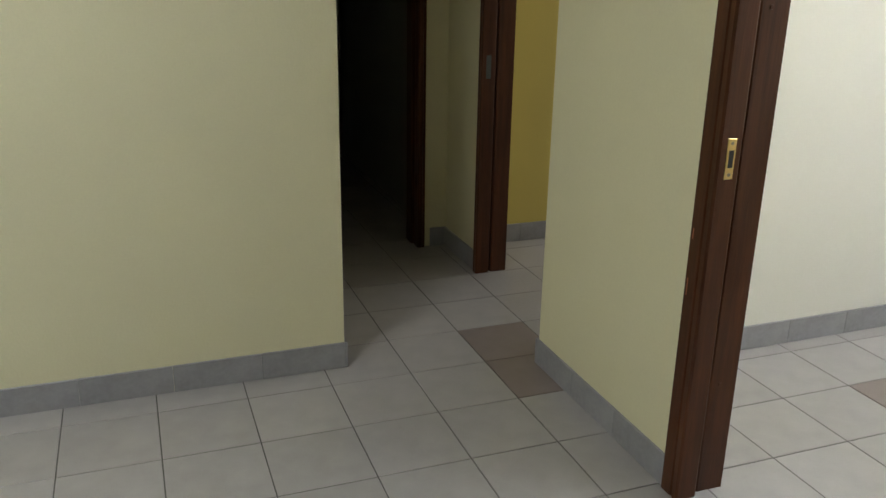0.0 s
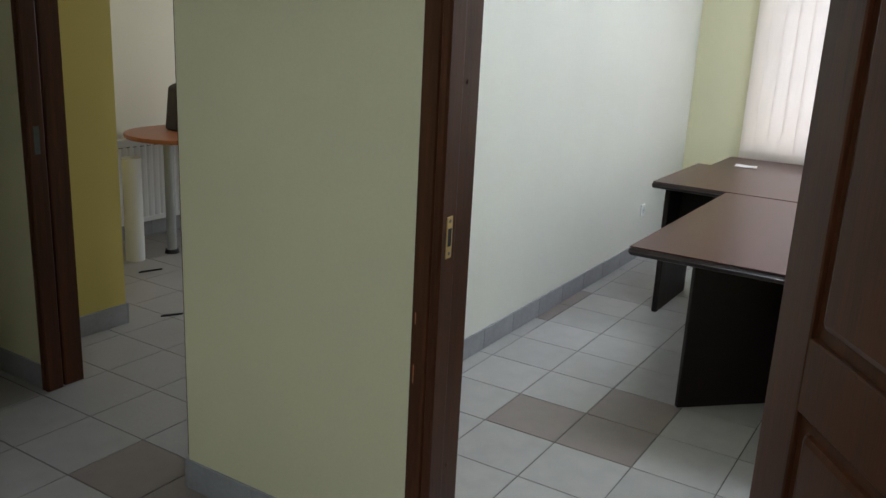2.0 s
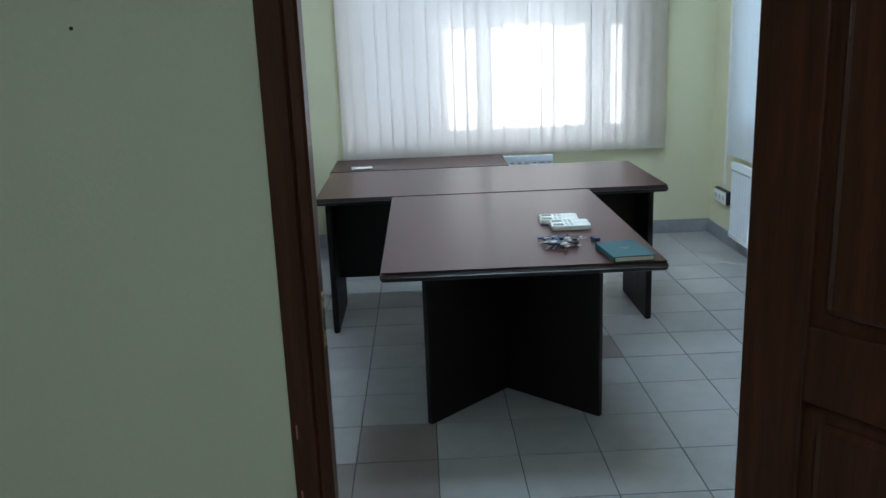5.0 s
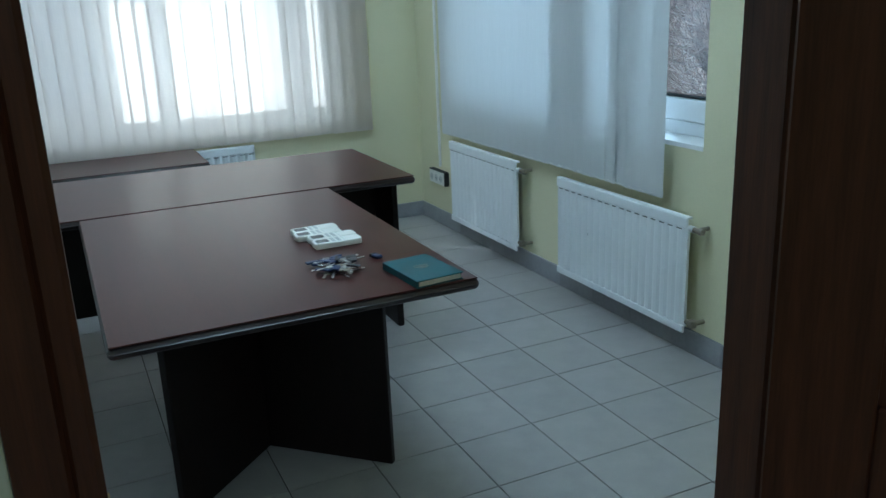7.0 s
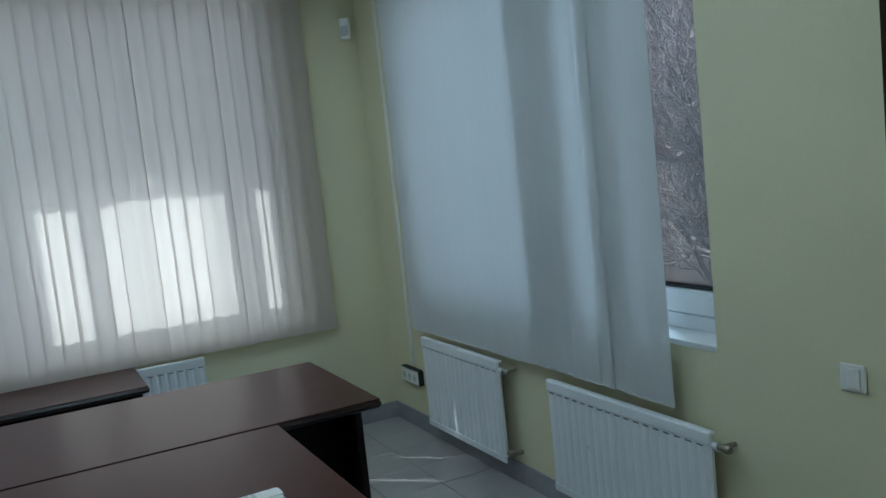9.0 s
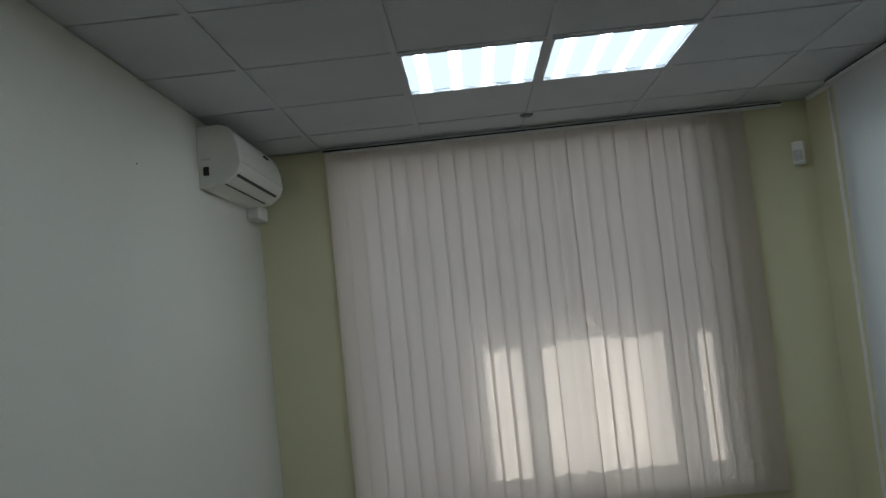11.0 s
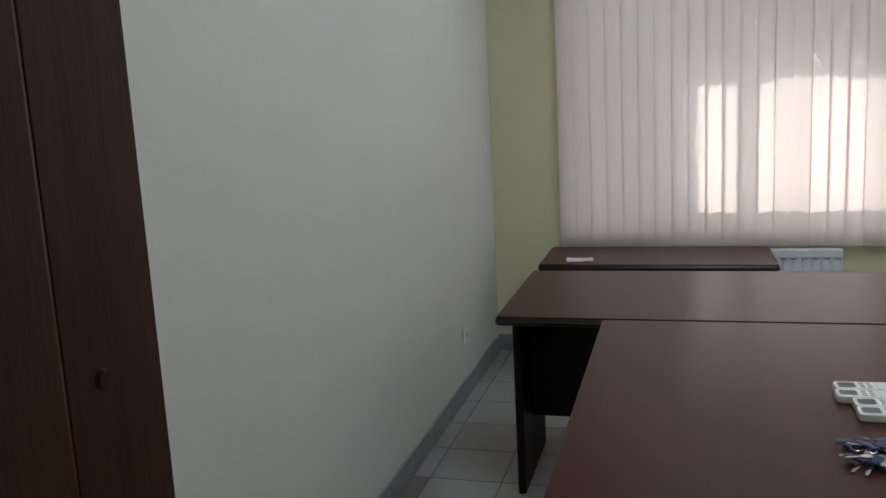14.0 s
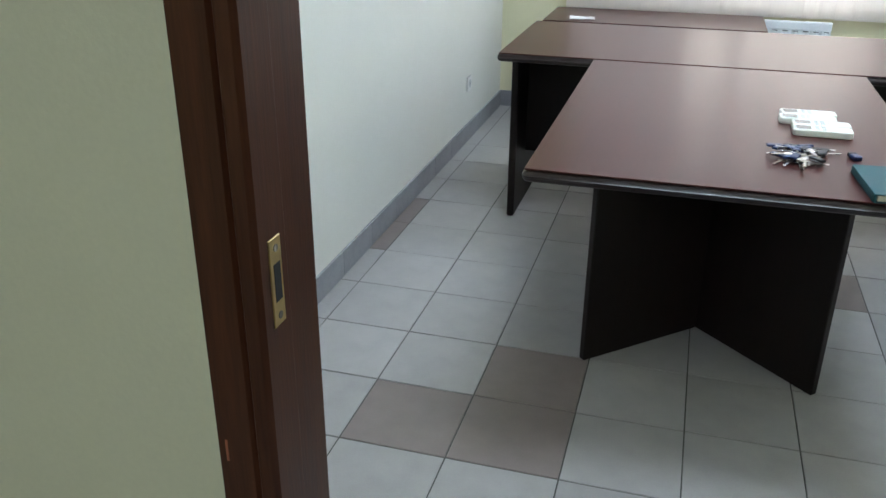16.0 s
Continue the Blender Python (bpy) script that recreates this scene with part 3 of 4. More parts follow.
for k, (u, w) in enumerate(((-0.020, 0.016), (-0.014, 0.024), (-0.022, 0.020), (-0.016, 0.022), (-0.010, 0.012))):
    bm = box((u, 0.018 - 0.0065 * k, 0.0212), (w, 0.0205 - 0.0065 * k, 0.0215), bm=bm)
part("emblem", bm, M_COPPER, bk, "faded gilt marks")


def key(root, x, y, z, rz, kind, tilt=0.0):
    m = Matrix.Translation((x, y, z)) @ pose(0, 0, 0, tilt, 0, rz)
    bm = tube((0, 0, 0), (0, 0, 0.0022), 0.011, n=14)
    box((0.009, -0.003, 0.0002), (0.045, 0.003, 0.0020), bm=bm)
    for k in range(4):
        box((0.02 + k * 0.006, -0.0055, 0.0004), (0.0235 + k * 0.006, -0.0025, 0.0018), bm=bm)
    bmesh.ops.transform(bm, matrix=m, verts=bm.verts)
    part("key", bm, M_CHROME if kind else M_COPPER, root)


kb = thing("key_bunch", (-0.862, 2.868, TZ), "heap of steel keys with blue and black tags", "keys")
rng = random.Random(5)
for k in range(22):
    a = rng.uniform(0, 360)
    rr = rng.uniform(0.005, 0.035)
    cx, cy = ((-0.03, -0.03), (0.01, 0.03), (-0.01, -0.06))[k % 3]
    key(kb, cx + rr * math.cos(radians(a)), cy + rr * math.sin(radians(a)), 0.001 + 0.0024 * (k % 7), a + rng.uniform(-25, 25), k % 4, rng.uniform(-4, 4))
for x, y in ((0.075, 0.075), (0.085, 0.045)):
    key(kb, x - 0.03, y - 0.01, 0.003, 12, 1)
for k in range(16):
    x, y, a = rng.uniform(-.07, .05), rng.uniform(-.07, .06), rng.uniform(0, 180)
    bm = box((-0.02, -0.010, 0), (0.02, 0.010, 0.007), 0.003, 2)
    bmesh.ops.transform(bm, matrix=Matrix.Translation((x, y, 0.006 + 0.002 * (k % 4))) @ pose(0, 0, 0, rng.uniform(-8, 8), 0, a), verts=bm.verts)
    part("key_tag", bm, M_BLUE if k % 3 else M_BLACK, kb, "blue plastic key tag" if k % 3 else "black plastic key tag")
for k in range(5):
    own = bmesh.new()
    x, y = rng.uniform(-.05, .05), rng.uniform(-.06, .05)
    ring = [[own.verts.new((x + (0.011 + 0.0012 * math.cos(b)) * math.cos(a), y + (0.011 + 0.0012 * math.cos(b)) * math.sin(a), 0.016 + 0.0012 * math.sin(b))) for b in (0, 2.1, 4.2)] for a in [2 * math.pi * i / 16 for i in range(16)]]
    for i in range(16):
        for j in range(3):
            own.faces.new((ring[i][j], ring[(i + 1) % 16][j], ring[(i + 1) % 16][(j + 1) % 3], ring[i][(j + 1) % 3]))
    part("key_ring", own, M_CHROME, kb)
tg = thing("key_fob", (-0.732, 2.888, TZ), "small dark blue key fob on the table", "key fob", rz=20)
part("body", box((-0.011, -0.016, 0), (0.011, 0.016, 0.012), 0.004, 2), M_BLUE, tg)
part("cap", box((-0.011, 0.010, 0.002), (0.011, 0.024, 0.013), 0.003, 2), M_BLACK, tg, "black end cap")

pp = thing("paper_slip", (-1.775, 5.475, TZ3), "crumpled white paper slip on the low table", "paper", rz=8)
own = bmesh.new()
g = [[own.verts.new((-0.07 + 0.02 * i, -0.045 + 0.018 * j, 0.004 + 0.010 * abs(noise.noise(Vector((i * .7, j * .7, 3)))))) for j in range(6)] for i in range(8)]
for i in range(7):
    for j in range(5):
        own.faces.new((g[i][j], g[i + 1][j], g[i + 1][j + 1], g[i][j + 1]))
ext = bmesh.ops.extrude_face_region(own, geom=own.faces[:])
for v in ext["geom"]:
    if isinstance(v, bmesh.types.BMVert):
        v.co.z -= 0.0015
part("sheet", own, M_PAPER, pp)

# ---- radiators ----


def radiator(at, length, height, rz, label, valve_at=1):
    """Panel radiator along local x, its front at local -y, its back at y 0.07 from the wall."""
    r = thing("radiator", at, label, "radiator", "panel radiators under the windows", rz)
    D = 0.022
    n = int(length / 0.05)
    step = (length - 0.03) / n
    pts = [(0.0, 0.0)]
    for k in range(n):
        x = 0.015 + k * step
        pts += [(x, 0.0), (x + step * 0.3, -0.006), (x + step * 0.7, -0.006), (x + step, 0.0)]
    pts += [(length, 0.0), (length, 0.012), (0.0, 0.012)]
    part("front_panel", prism(pts, 0.03, height - 0.045, "z"), M_RAD, r)
    part("panel_edge", box((0, -0.008, height - 0.048), (length, 0.004, height - 0.004), 0.004, 2), M_RAD, r)
    part("panel_edge", box((0, -0.008, 0.0), (length, 0.004, 0.034), 0.004, 2), M_RAD, r)
    bm = box((-0.002, -0.006, height - 0.012), (length + 0.002, D, height), 0.005, 2)
    part("top_edge", bm, M_RAD, r)
    for k in range(int(length / 0.055)):
        part("slot", box((0.025 + k * 0.055, -0.0086, height - 0.056), (0.055 + k * 0.055, -0.0072, height - 0.052)), M_LCD, r)
    fins = [(0.03, 0.0125)]
    m = int((length - 0.06) / 0.03)
    for k in range(m):
        fins += [(0.03 + k * 0.03 + 0.006, 0.034), (0.03 + k * 0.03 + 0.018, 0.034), (0.03 + k * 0.03 + 0.024, 0.0145)]
    fins += [(0.03 + m * 0.03, 0.0125)]
    part("convector_fins", prism(fins, 0.05, height - 0.05, "z"), M_RAD, r)
    v = length if valve_at else 0.0
    s = 1 if valve_at else -1
    part("valve_collar", tube((v - s * 0.004, 0.012, height - 0.05), (v + s * 0.022, 0.012, height - 0.05), 0.014, n=16), M_RAD, r, "white valve collar")
    bm = tube((v + s * 0.022, 0.012, height - 0.05), (v + s * 0.062, 0.012, height - 0.05), 0.011)
    tube((v + s * 0.036, 0.012, height - 0.05), (v + s * 0.036, 0.080, height - 0.05), 0.009, bm=bm)
    tube((v + s * 0.056, 0.012, height - 0.05), (v + s * 0.074, 0.012, height - 0.05), 0.015, 0.012, bm=bm)
    part("valve", bm, M_COPPER, r, "dull metal valve")
    bm = tube((v - s * 0.004, 0.012, 0.05), (v + s * 0.045, 0.012, 0.05), 0.011)
    tube((v + s * 0.035, 0.012, 0.05), (v + s * 0.035, 0.080, 0.05), 0.010, bm=bm)
    box((v + s * 0.035 - 0.014, -0.004, 0.034), (v + s * 0.035 + 0.014, 0.028, 0.068), 0.004, 1, bm)
    part("return_valve", bm, M_COPPER, r, "dull metal return valve")
    for x in (0.12, length - 0.12):
        part("bracket", box((x - 0.012, 0.033, 0.08), (x + 0.012, 0.078, height - 0.08)), M_RAD, r)
    return r


radiator((0.692, 4.105, 0.112), 0.965, 0.502, -90, "white ribbed panel radiator with valve, on the yellow wall")
radiator((0.692, 5.36, 0.112), 0.84, 0.512, -90, "white ribbed panel radiator in the room's corner")
radiator((-1.42, 5.908, 0.112), 1.0, 0.53, 0, "white ribbed panel radiator behind the low table", 0)

# ---- blinds ----


def slat_mesh(name, width, z0, z1, bulge, material):
    own = bmesh.new()
    n, rows = 8, 7
    front, back = [], []
    for k in range(n + 1):
        u = k / n - 0.5
        y = bulge * math.sin(u * math.pi * 2) * 0.6 + bulge * (0.25 - u * u)
        front.append([own.verts.new((u * width, y, z0 + (z1 - z0) * j / rows)) for j in range(rows + 1)])
        back.append([own.verts.new((u * width, y + 0.0007, z0 + (z1 - z0) * j / rows)) for j in range(rows + 1)])
    for k in range(n):
        for j in range(rows):
            own.faces.new((front[k][j], front[k + 1][j], front[k + 1][j + 1], front[k][j + 1]))
            own.faces.new((back[k][j], back[k][j + 1], back[k + 1][j + 1], back[k + 1][j]))
    me = bpy.data.meshes.new(name)
    own.to_mesh(me)
    own.free()
    me.materials.append(material)
    for p in me.polygons:
        p.use_smooth = True
    return me


def blind(name, at, rz, length, z0, z1, slats, material, label, rail=(0.0, 0.0), curve=1.0, width=0.101):
    """Vertical blind along local x; slats: (place, turn in degrees, sideways shift)."""
    root = thing(name, at, label, "blind", rz=rz)
    part("headrail", box((-rail[0], -0.022, z1), (length + rail[1], 0.022, z1 + 0.026), 0.004, 1), M_PVC, root, "white aluminium headrail")
    part("rail_groove", box((-rail[0] + 0.005, -0.0232, z1 + 0.010), (length + rail[1] - 0.005, -0.0215, z1 + 0.019)), M_SEAL, root, "dark groove")
    meshes = [slat_mesh("slat", width, z0 + dz, z1, b * curve, material) for b, dz in ((0.0045, 0), (0.006, 0.004), (-0.004, 0.002), (0.003, 0.0))]
    weight = None
    for k, (x, turn, dy) in enumerate(slats):
        s = new("slat", meshes[(k * 7 + k // 3) % 4])
        s.parent = root
        s.matrix_local = pose(x, dy, 0, 0, 0, turn)
        c = tube((x, dy, z1 - 0.012), (x, dy, z1 + 0.002), 0.004, n=8)
        part("hanger", c, M_PVC, root)
        if weight is None:
            bm = box((-0.040, 0.006, z0 + 0.003), (0.040, 0.0085, z0 + 0.030), 0.0008, 1)
            w = part("bottom_weight", bm, M_PLASTIC, root)
            weight = w.data
        else:
            w = new("bottom_weight", weight)
            w.parent = root
        w.matrix_local = pose(x, dy, 0, 0, 0, turn)
    for dy in (-0.012, 0.016):
        bm = None
        for k in range(len(slats) - 1):
            a, b = slats[k], slats[k + 1]
            mid = ((a[0] + b[0]) / 2, dy + (a[2] + b[2]) / 2, z0 + 0.006)
            bm = tube((a[0], dy + a[2], z0 + 0.016), mid, 0.0012, n=5, bm=bm)
            bm = tube(mid, (b[0], dy + b[2], z0 + 0.016), 0.0012, n=5, bm=bm)
        part("bead_chain", bm, M_PLASTIC, root, "white plastic spacing chain")
    return root


rng = random.Random(11)
L1 = 2.319
n1 = 26
sl = []
for k in range(n1):
    a = (12 if k % 2 else 4) if k < 10 else 4
    if k in (12, 15, 17, 20):
        a = 6
    if k > n1 - 6:
        a = 3
    a += rng.uniform(-0.8, 0.8)
    if k in (13, 14, 18, 19):
        a = -9
    dx = {13: -0.003, 14: 0.003, 18: -0.003, 19: 0.003}.get(k, 0.0)
    sl.append((0.04 + k * (L1 - 0.08) / (n1 - 1) + dx, a, rng.uniform(-0.001, 0.001)))
blind("vertical_blind", (-1.928, 5.94, 0), 0, L1, 0.652, 2.725, sl, M_SLAT, "closed cream fabric vertical blind glowing with sunlight", rail=(0.02, 0.22), curve=0.3, width=0.097)

L2 = 2.15
n2 = 26
sl = []
for k in range(n2):
    x = 0.04 + k * (L2 - 0.08) / (n2 - 1)
    a, dy = 2.5, 0.0
    if 14 < k < 19:
        a, dy = 2.5, 0.008
    if 18 < k < 23:
        a, dy = ((6, 0.0), (6, -0.002), (-5, 0.005), (-5, 0.006))[k - 19]
    sl.append((x, a, dy))
    if 14 < k < 19 or k in (21, 22):
        sl.append((x + 0.02, a + 2, dy + 0.016))
        sl.append((x + 0.045, a + 1, dy + 0.030))
blind("side_vertical_blind", (0.70, 5.47, 0), -90, L2, 0.655, 2.725, sl, M_SLAT2, "grey-white fabric vertical blind partly drawn aside", rail=(0.05, 0.15), curve=0.15, width=0.0905)

# ---- fixtures ----


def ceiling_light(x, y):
    r = thing("ceiling_light", (x, y, CEIL), "lit four-tube recessed fluorescent ceiling light, seen over the desk, added elsewhere", "ceiling light", "ceiling lights")
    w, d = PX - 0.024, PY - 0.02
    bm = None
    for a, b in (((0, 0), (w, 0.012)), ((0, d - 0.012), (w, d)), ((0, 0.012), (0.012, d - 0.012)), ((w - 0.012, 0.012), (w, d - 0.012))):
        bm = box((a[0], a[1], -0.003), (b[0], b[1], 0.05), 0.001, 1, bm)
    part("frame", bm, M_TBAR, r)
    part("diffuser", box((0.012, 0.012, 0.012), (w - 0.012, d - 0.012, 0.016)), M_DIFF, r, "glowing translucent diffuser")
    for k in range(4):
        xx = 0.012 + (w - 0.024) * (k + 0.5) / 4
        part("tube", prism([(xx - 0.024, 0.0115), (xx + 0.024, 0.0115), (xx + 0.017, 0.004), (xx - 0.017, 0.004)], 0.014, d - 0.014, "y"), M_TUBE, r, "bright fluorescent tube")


# rows -3, -9 and -10 are added out of view to brighten office and hall
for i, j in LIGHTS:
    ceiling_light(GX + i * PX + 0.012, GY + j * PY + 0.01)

ac = thing("air_conditioner", (XW, 4.945, 2.432), "white split air conditioner mounted high on the cream wall", "air conditioner")
prof = [(0.0, 0.280), (0.110, 0.280), (0.145, 0.266), (0.168, 0.230), (0.184, 0.170), (0.190, 0.100), (0.172, 0.056), (0.120, 0.018), (0.04, 0.0), (0.0, 0.0)]
AL = 0.84
part("body", prism(prof, 0.0, AL, "y", 0.006, 2), M_ACPL, ac)


def ac_strip(name, p, q, f0, f1, y0, y1, proud, material, label):
    """A strip on the face between two corners of the profile."""
    p, q = Vector(p), Vector(q)
    n = Vector((-(q - p).y, (q - p).x)).normalized() * proud
    if n.x < 0:
        n = -n
    a, b = p.lerp(q, f0), p.lerp(q, f1)
    part(name, prism([tuple(a - n), tuple(a + n), tuple(b + n), tuple(b - n)], y0, y1, "y"), material, ac, label)


ac_strip("air_slot", (0.172, 0.056), (0.120, 0.018), 0.04, 0.26, 0.03, AL - 0.08, 0.0015, M_BLACK, "dark air outlet slot")
ac_strip("flap", (0.172, 0.056), (0.120, 0.018), 0.32, 0.90, 0.03, AL - 0.08, 0.003, M_ACPL, "white outlet flap")
ac_strip("outlet_slot", (0.120, 0.018), (0.04, 0.0), 0.10, 0.20, 0.03, AL - 0.10, 0.0015, M_BLACK, "thin dark lower slot")
ac_strip("front_seam", (0.184, 0.170), (0.190, 0.100), 0.88, 0.93, 0.01, AL - 0.01, 0.001, M_RBTN, "seam of the front cover")
part("side_vent", box((0.022, -0.003, 0.055), (0.048, 0.002, 0.095), 0.001, 1), M_BLACK, ac, "dark square side vent")
part("side_mark", box((0.018, -0.002, 0.125), (0.058, 0.002, 0.132)), M_RBTN, ac, "grey printed mark")
part("pipe_cover", box((0.0, AL - 0.09, -0.06), (0.07, AL + 0.11, 0.02), 0.01, 2), M_ACPL, ac, "white pipe cover")
part("badge", box((0.166, AL * 0.62, 0.218), (0.1785, AL * 0.72, 0.226)), M_BLACK, ac, "small dark badge")

dt = thing("presence_detector", (0.690, YN - 0.022, 2.455), "small white presence detector in the room's corner", "detector", rz=-38)
part("body", box((-0.033, -0.042, -0.065), (0.033, 0.0, 0.065), 0.013, 3), M_PLASTIC, dt)
part("lens", box((-0.024, -0.049, -0.045), (0.024, -0.035, 0.015), 0.008, 2), M_RBTN, dt, "grey lens window")

dd = thing("ceiling_sensor", (-0.815, 5.62, CEIL - 0.002), "small dark ceiling sensor", "sensor")
part("body", tube((0, 0, -0.005), (0, 0, 0.003), 0.03, 0.036, 18), M_LCD, dd)

cd = thing("cable_duct", (XE - 0.007, 5.66, 0), "white plastic cable duct running up the yellow wall", "cable duct")
part("duct", box((-0.007, -0.009, 0.40), (0.007, 0.009, CEIL - 0.002), 0.002, 1), M_PLASTIC, cd)
cs = thing("ceiling_duct", (XE - 0.02, 3.4, CEIL - 0.012), "white plastic strip along the wall under the ceiling", "cable duct")
part("strip", box((-0.012, -1.9, -0.010), (0.018, 2.5, 0.010), 0.003, 1), M_PLASTIC, cs)


def wall_plate(name, at, rz, label, socket, gangs=1):
    r = thing(name, at, label, "socket" if socket else "light switch", rz=rz)
    w = 0.081 + 0.071 * (gangs - 1)
    part("plate", box((-0.0405, -0.011, -0.041), (-0.0405 + w, 0.0, 0.041), 0.005, 2), M_PLASTIC, r)
    for g in range(gangs):
        x = g * 0.071
        if socket:
            part("cup", tube((x, -0.0125, 0), (x, -0.010, 0), 0.023, n=24), M_RBTN, r, "round recessed socket cup")
            for s in (-0.0095, 0.0095):
                part("pin_hole", tube((x + s, -0.0135, 0), (x + s, -0.0122, 0), 0.0028, n=8), M_BLACK, r)
        else:
            part("rocker", box((x - 0.012, -0.0165, -0.03), (x + 0.027, -0.009, 0.03), 0.003, 2), M_PLASTIC, r, "white rocker")
    return r


wall_plate("light_switch", (XE - 0.001, 2.635, 0.88), -90, "white single rocker light switch on the yellow wall", False)
wall_plate("wall_socket", (XE - 0.001, 2.635, 0.318), -90, "white round wall socket above the skirting", True)
wall_plate("double_socket", (XE - 0.03, 5.73, 0.33), -90, "white surface-mounted double socket beside the radiator", True, 3)
sk = thing("socket_box", (XE - 0.001, 5.66, 0.33), "white surface box behind the sockets", "socket box", rz=-90)
part("box", box((-0.115, -0.028, -0.045), (0.115, 0.0, 0.045), 0.004, 1), M_PLASTIC, sk)
part("end_cap", box((0.115, -0.036, -0.044), (0.122, -0.001, 0.046), 0.002, 1), M_BLACK, sk, "black end cap")
part("top_strip", box((-0.114, -0.038, 0.0452), (0.114, -0.002, 0.050), 0.001, 1), M_BLACK, sk, "black top strip")
wall_plate("wall_socket", (XW + 0.001, 5.15, 0.33), 90, "white round wall socket low on the cream wall", True)


def nail_hole(at, axis):
    h = thing("nail_hole", at, "small dark nail hole in the painted wall", "nail hole", "nail holes in the walls")
    d = Vector(axis)
    part("hole", tube(Vector((0, 0, 0)) - d * 0.004, d * 0.0012, 0.003, 0.0036, 9), M_BLACK, h)


nail_hole((-2.10, YS - 0.0022, 1.557), (0, -1, 0))
nail_hole((-1.954, YS - 0.0022, 1.556), (0, -1, 0))
nail_hole((XW, 4.242, 2.422), (1, 0, 0))

# ---- next room ----
rt = thing("round_ended_table", (-4.70, 3.30, 0), "orange-brown round-ended table on grey metal legs", "table")
# hidden far end is lengthened to keep the fill lamp from lighting underneath
pts = [(0.36 * math.cos(a) , -0.02 + 0.36 * math.sin(a)) for a in [math.pi + math.pi * k / 18 for k in range(19)]] + [(0.36, 2.2), (-0.36, 2.2)]
part("tabletop", prism(pts, 0.725, 0.752, "z", 0.006, 2), M_ORANGE, rt)
for x, y in ((0.0, -0.15), (0.0, 2.0)):
    l = part("leg", tube((x, y, 0.02), (x, y, 0.725), 0.03, n=18), M_GREYLEG, rt)
    part("foot", tube((x, y, 0.0), (x, y, 0.025), 0.045, 0.04, 18), M_BLACK, l, "black round foot")
rl = thing("paper_roll", (-4.735, 2.90, 0), "upright white paper roll standing on the floor", "paper roll")
bm = tube((0, 0, 0), (0, 0, 0.63), 0.056, n=28, caps=False)
tube((0, 0, 0.002), (0, 0, 0.628), 0.022, n=18, bm=bm, caps=False)
own = bmesh.new()
for k in range(28):
    a, b = 2 * math.pi * k / 28, 2 * math.pi * (k + 1) / 28
    for z in (0.0, 0.63):
        own.faces.new([own.verts.new((r * math.cos(t), r * math.sin(t), z - (0.002 if r < 0.03 else 0))) for r, t in ((0.022, a), (0.056, a), (0.056, b), (0.022, b))])
part("roll", merge(bm, own), M_ROLL, rl)
radiator((-5.075, 3.85, 0.12), 1.0, 0.56, 0, "white radiator under the round-ended table").matrix_world = pose(-5.075, 2.93, 0.12, 0, 0, 90)
bg = thing("handbag", (-4.78, 3.43, 0.752), "dark brown leather handbag on the table", "bag", rz=80)
part("body", prism([(-0.17, 0), (0.17, 0), (0.14, 0.27), (0.10, 0.29), (-0.10, 0.29), (-0.14, 0.27)], -0.07, 0.07, "y", 0.015, 3), M_BAG, bg)
part("flap", prism([(-0.15, 0.13), (0.15, 0.13), (0.135, 0.30), (-0.135, 0.30)], -0.085, -0.060, "y", 0.008, 2), M_BAG2, bg, "lighter brown flap")
bm = None
prev = None
for k in range(11):
    a = math.pi * k / 10
    p = (0.075 * math.cos(a), 0, 0.285 + 0.10 * math.sin(a))
    if prev:
        bm = tube(prev, p, 0.009, n=8, bm=bm)
    prev = p
part("handle", bm, M_BAG, bg)
for (x, y, rz, l) in ((-4.48, 2.80, 70, 0.14), (-3.80, 2.38, 60, 0.11)):
    s = thing("wood_sliver", (x, y, 0.001), "thin dark sliver lying on the floor", "sliver", "slivers on the floor", rz)
    part("piece", prism([(-l / 2, -0.008), (l / 2, -0.003), (l / 2, 0.006), (-l / 3, 0.010)], 0, 0.006, "z"), M_BLACK, s)

# ---- skirting ----


def skirting(p, q, normal, name="baseboard"):
    """A row of skirting tiles from p to q, set proud along the normal."""
    p, q, nrm = Vector((*p, 0)), Vector((*q, 0)), Vector((*normal, 0))
    d = (q - p)
    length = d.length
    d.normalize()
    n = max(1, round(length / 0.302))
    step = length / n
    root = thing(name, p, "grey ceramic skirting tiles along the wall", "skirting", kind="structure")
    own = box((0, 0, 0.0), (step - 0.0008, 0.010, 0.102), 0.0015, 1)
    first = None
    rot = Matrix(((d.x, nrm.x, 0, 0), (d.y, nrm.y, 0, 0), (0, 0, 1, 0), (0, 0, 0, 1)))
    for k in range(n):
        if first is None:
            ob = part("skirting_tile", own, M_BASE, root)
            first = ob.data
        else:
            ob = new("skirting_tile", first)
            ob.parent = root
        ob.matrix_local = Matrix.Translation(d * (k * step)) @ rot


skirting((XW, YI + 0.02), (XW, YN), (1, 0))
skirting((XW + 0.01, YN), (XE, YN), (0, -1))
skirting((XE, YN - 0.01), (XE, YI), (-1, 0))
skirting((-2.497, YS - 0.002), (DL - 0.006, YS - 0.002), (0, -1))
skirting((-2.496, YS - 0.012), (-2.496, NY), (-1, 0))
skirting((DR + 0.08, YS - 0.002), (2.36, YS - 0.002), (0, -1))
skirting((-2.70, -3.4), (-2.70, 0.63), (1, 0))
skirting((-2.69, 0.63), (-3.95, 0.628), (0, 1))
skirting((-3.95, NY), (-3.515, NY), (0, -1))
skirting((-3.95, 1.41), (-3.95, NY - 0.01), (1, 0))
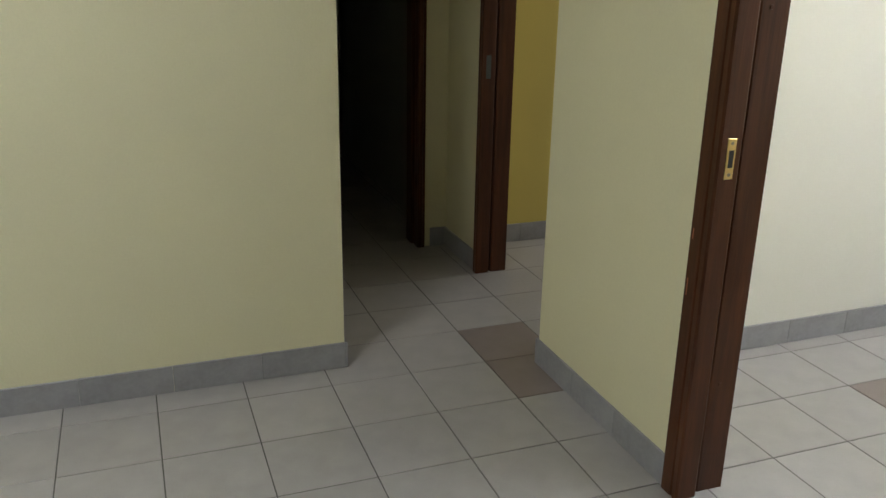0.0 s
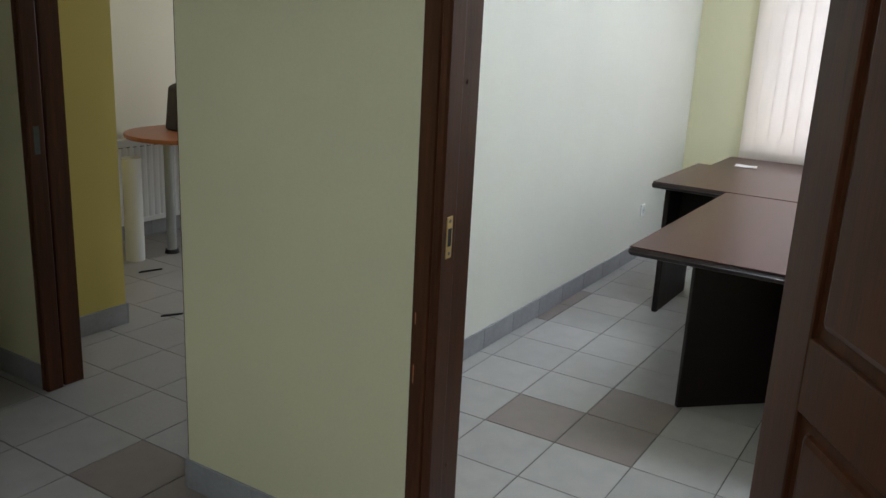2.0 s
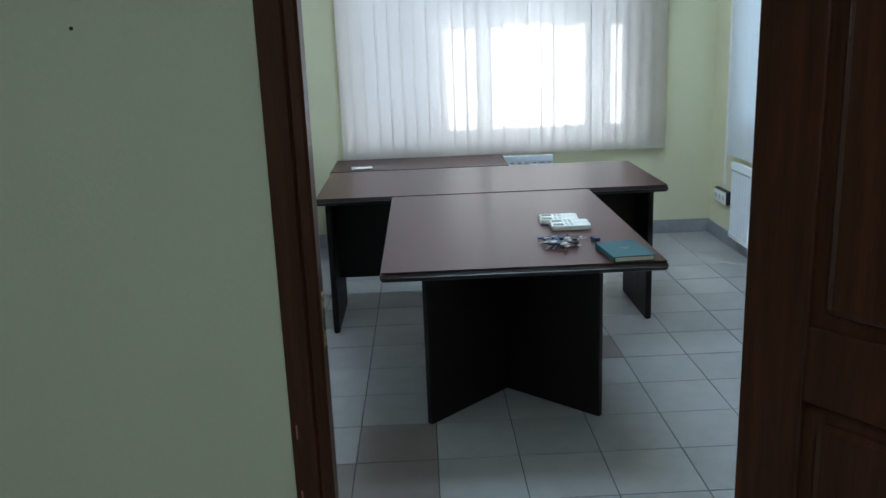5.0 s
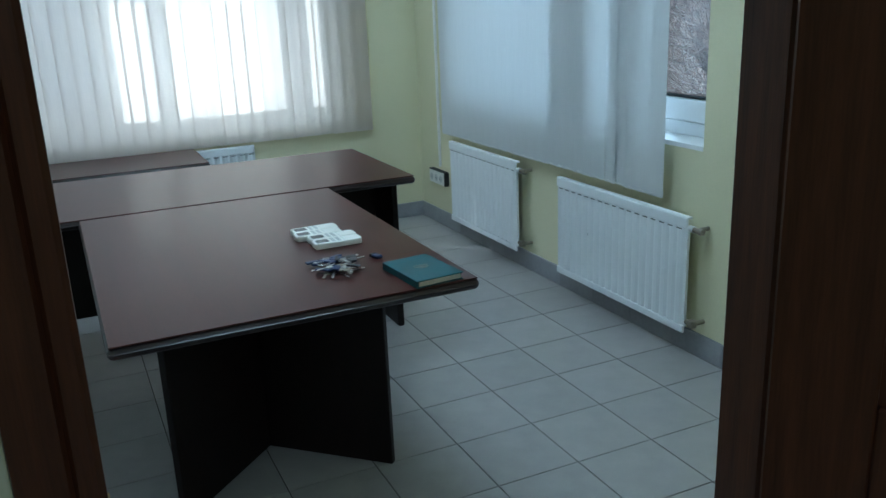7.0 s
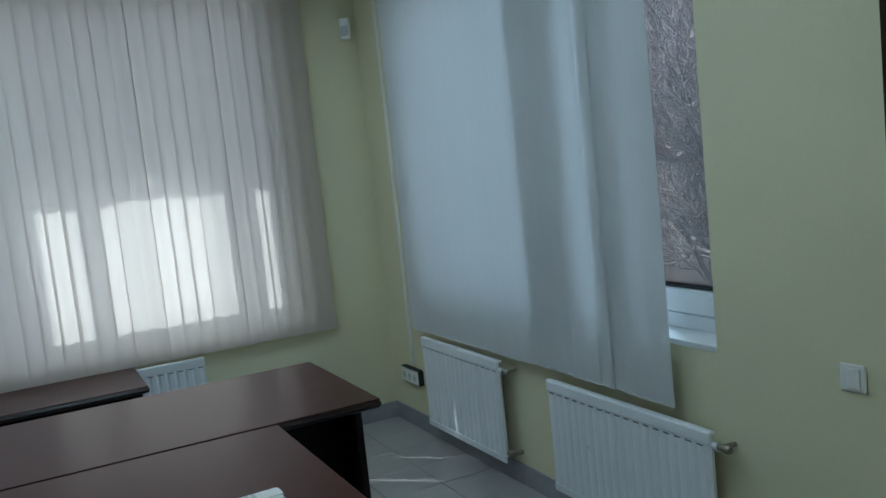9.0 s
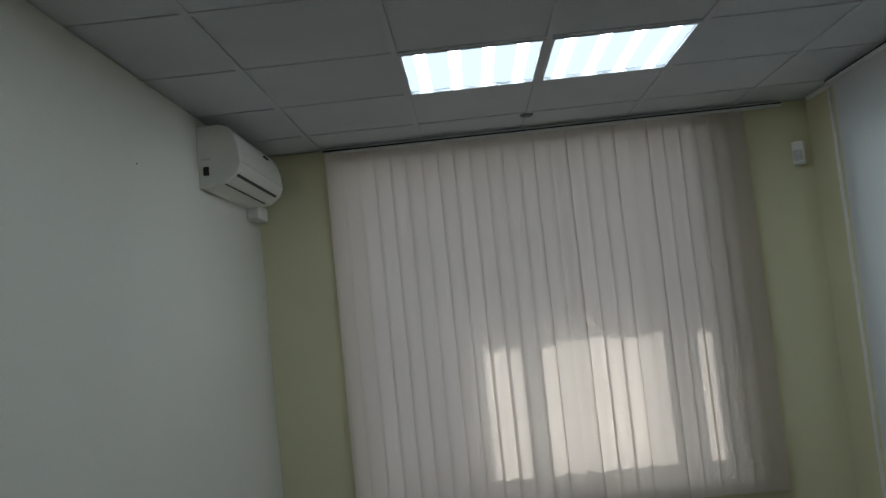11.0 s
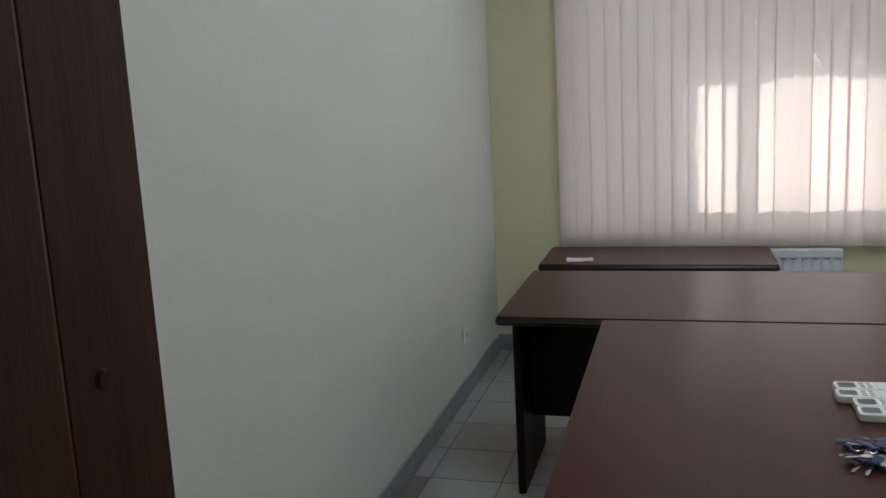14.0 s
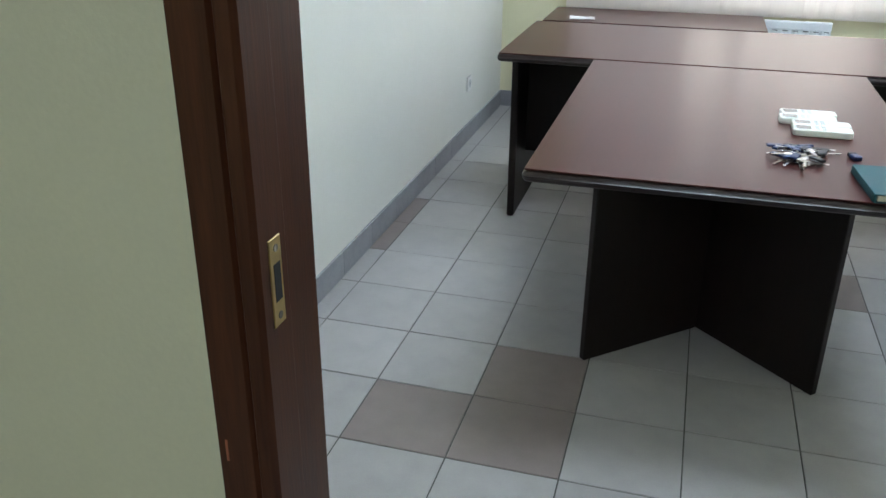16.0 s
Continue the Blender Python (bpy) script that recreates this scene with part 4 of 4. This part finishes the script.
skirting((-3.885, NY + 0.15), (-3.885, 2.175), (1, 0))
skirting((-3.875, 2.175), (-5.15, 2.175), (0, 1))
skirting((-5.15, 2.185), (-5.15, 5.985), (1, 0))

# ---- floor ----
TX, TY, TP = -1.962, 2.362, 0.302
floor = new("floor")
tagged(floor, "light grey ceramic floor tiles with scattered brown ones", "floor", kind="structure")
bed = box((-6.45, -0.6, -0.15), (-2.85, 6.4, -0.0025))
box((-2.85, -3.6, -0.15), (2.5, 1.45, -0.0025), bm=bed)
box((-2.85, 1.45, -0.15), (1.1, 6.4, -0.0025), bm=bed)
part("grout_bed", bed, M_GROUT, floor, "dark grout between the tiles")
BROWN = {(0, 0), (1, 0), (1, 1), (-2, 4), (-2, 5), (4, 4), (-3, -4), (-2, -4)}
tile = box((0.002, 0.002, -0.010), (TP - 0.002, TP - 0.002, 0.0), 0.0012, 1)
light_me, brown_me = bpy.data.meshes.new("tile"), bpy.data.meshes.new("brown_tile")
tile.to_mesh(light_me), tile.to_mesh(brown_me)
tile.free()
light_me.materials.append(M_TILE), brown_me.materials.append(M_BROWN)
rest_v, rest_f = [], []
count = 0
for i in range(-15, 15):
    for j in range(-20, 14):
        x, y = TX + i * TP, TY + j * TP
        if (x > 0.85 and y > 1.3) or (x < -3.0 and y < -0.6):
            continue
        near = (-2.45 < x < 0.75 and 1.1 < y < 4.7) or (-3.6 < x < -0.5 and -0.7 < y < 1.2)
        if (near and count < 290) or (i, j) in BROWN:
            ob = new("floor_tile", brown_me if (i, j) in BROWN else light_me)
            ob.parent = floor
            ob.location = (x, y, 0.0008 * math.sin(i * 12.9 + j * 7.3))
            count += 1
        else:
            b = len(rest_v)
            for z, e in ((-0.01, 0.002), (-0.001, 0.002), (0.0, 0.0032)):
                rest_v += [(x + e, y + e, z), (x + TP - e, y + e, z), (x + TP - e, y + TP - e, z), (x + e, y + TP - e, z)]
            rest_f.append((b + 8, b + 9, b + 10, b + 11))
            for o in (0, 4):
                for m in range(4):
                    rest_f.append((b + o + m, b + o + (m + 1) % 4, b + o + 4 + (m + 1) % 4, b + o + 4 + m))
me = bpy.data.meshes.new("far_floor_tiles")
me.from_pydata(rest_v, [], rest_f)
me.materials.append(M_TILEJ)
far = new("far_floor_tiles", me)
far.parent = floor
tagged(far, kind="stuff")
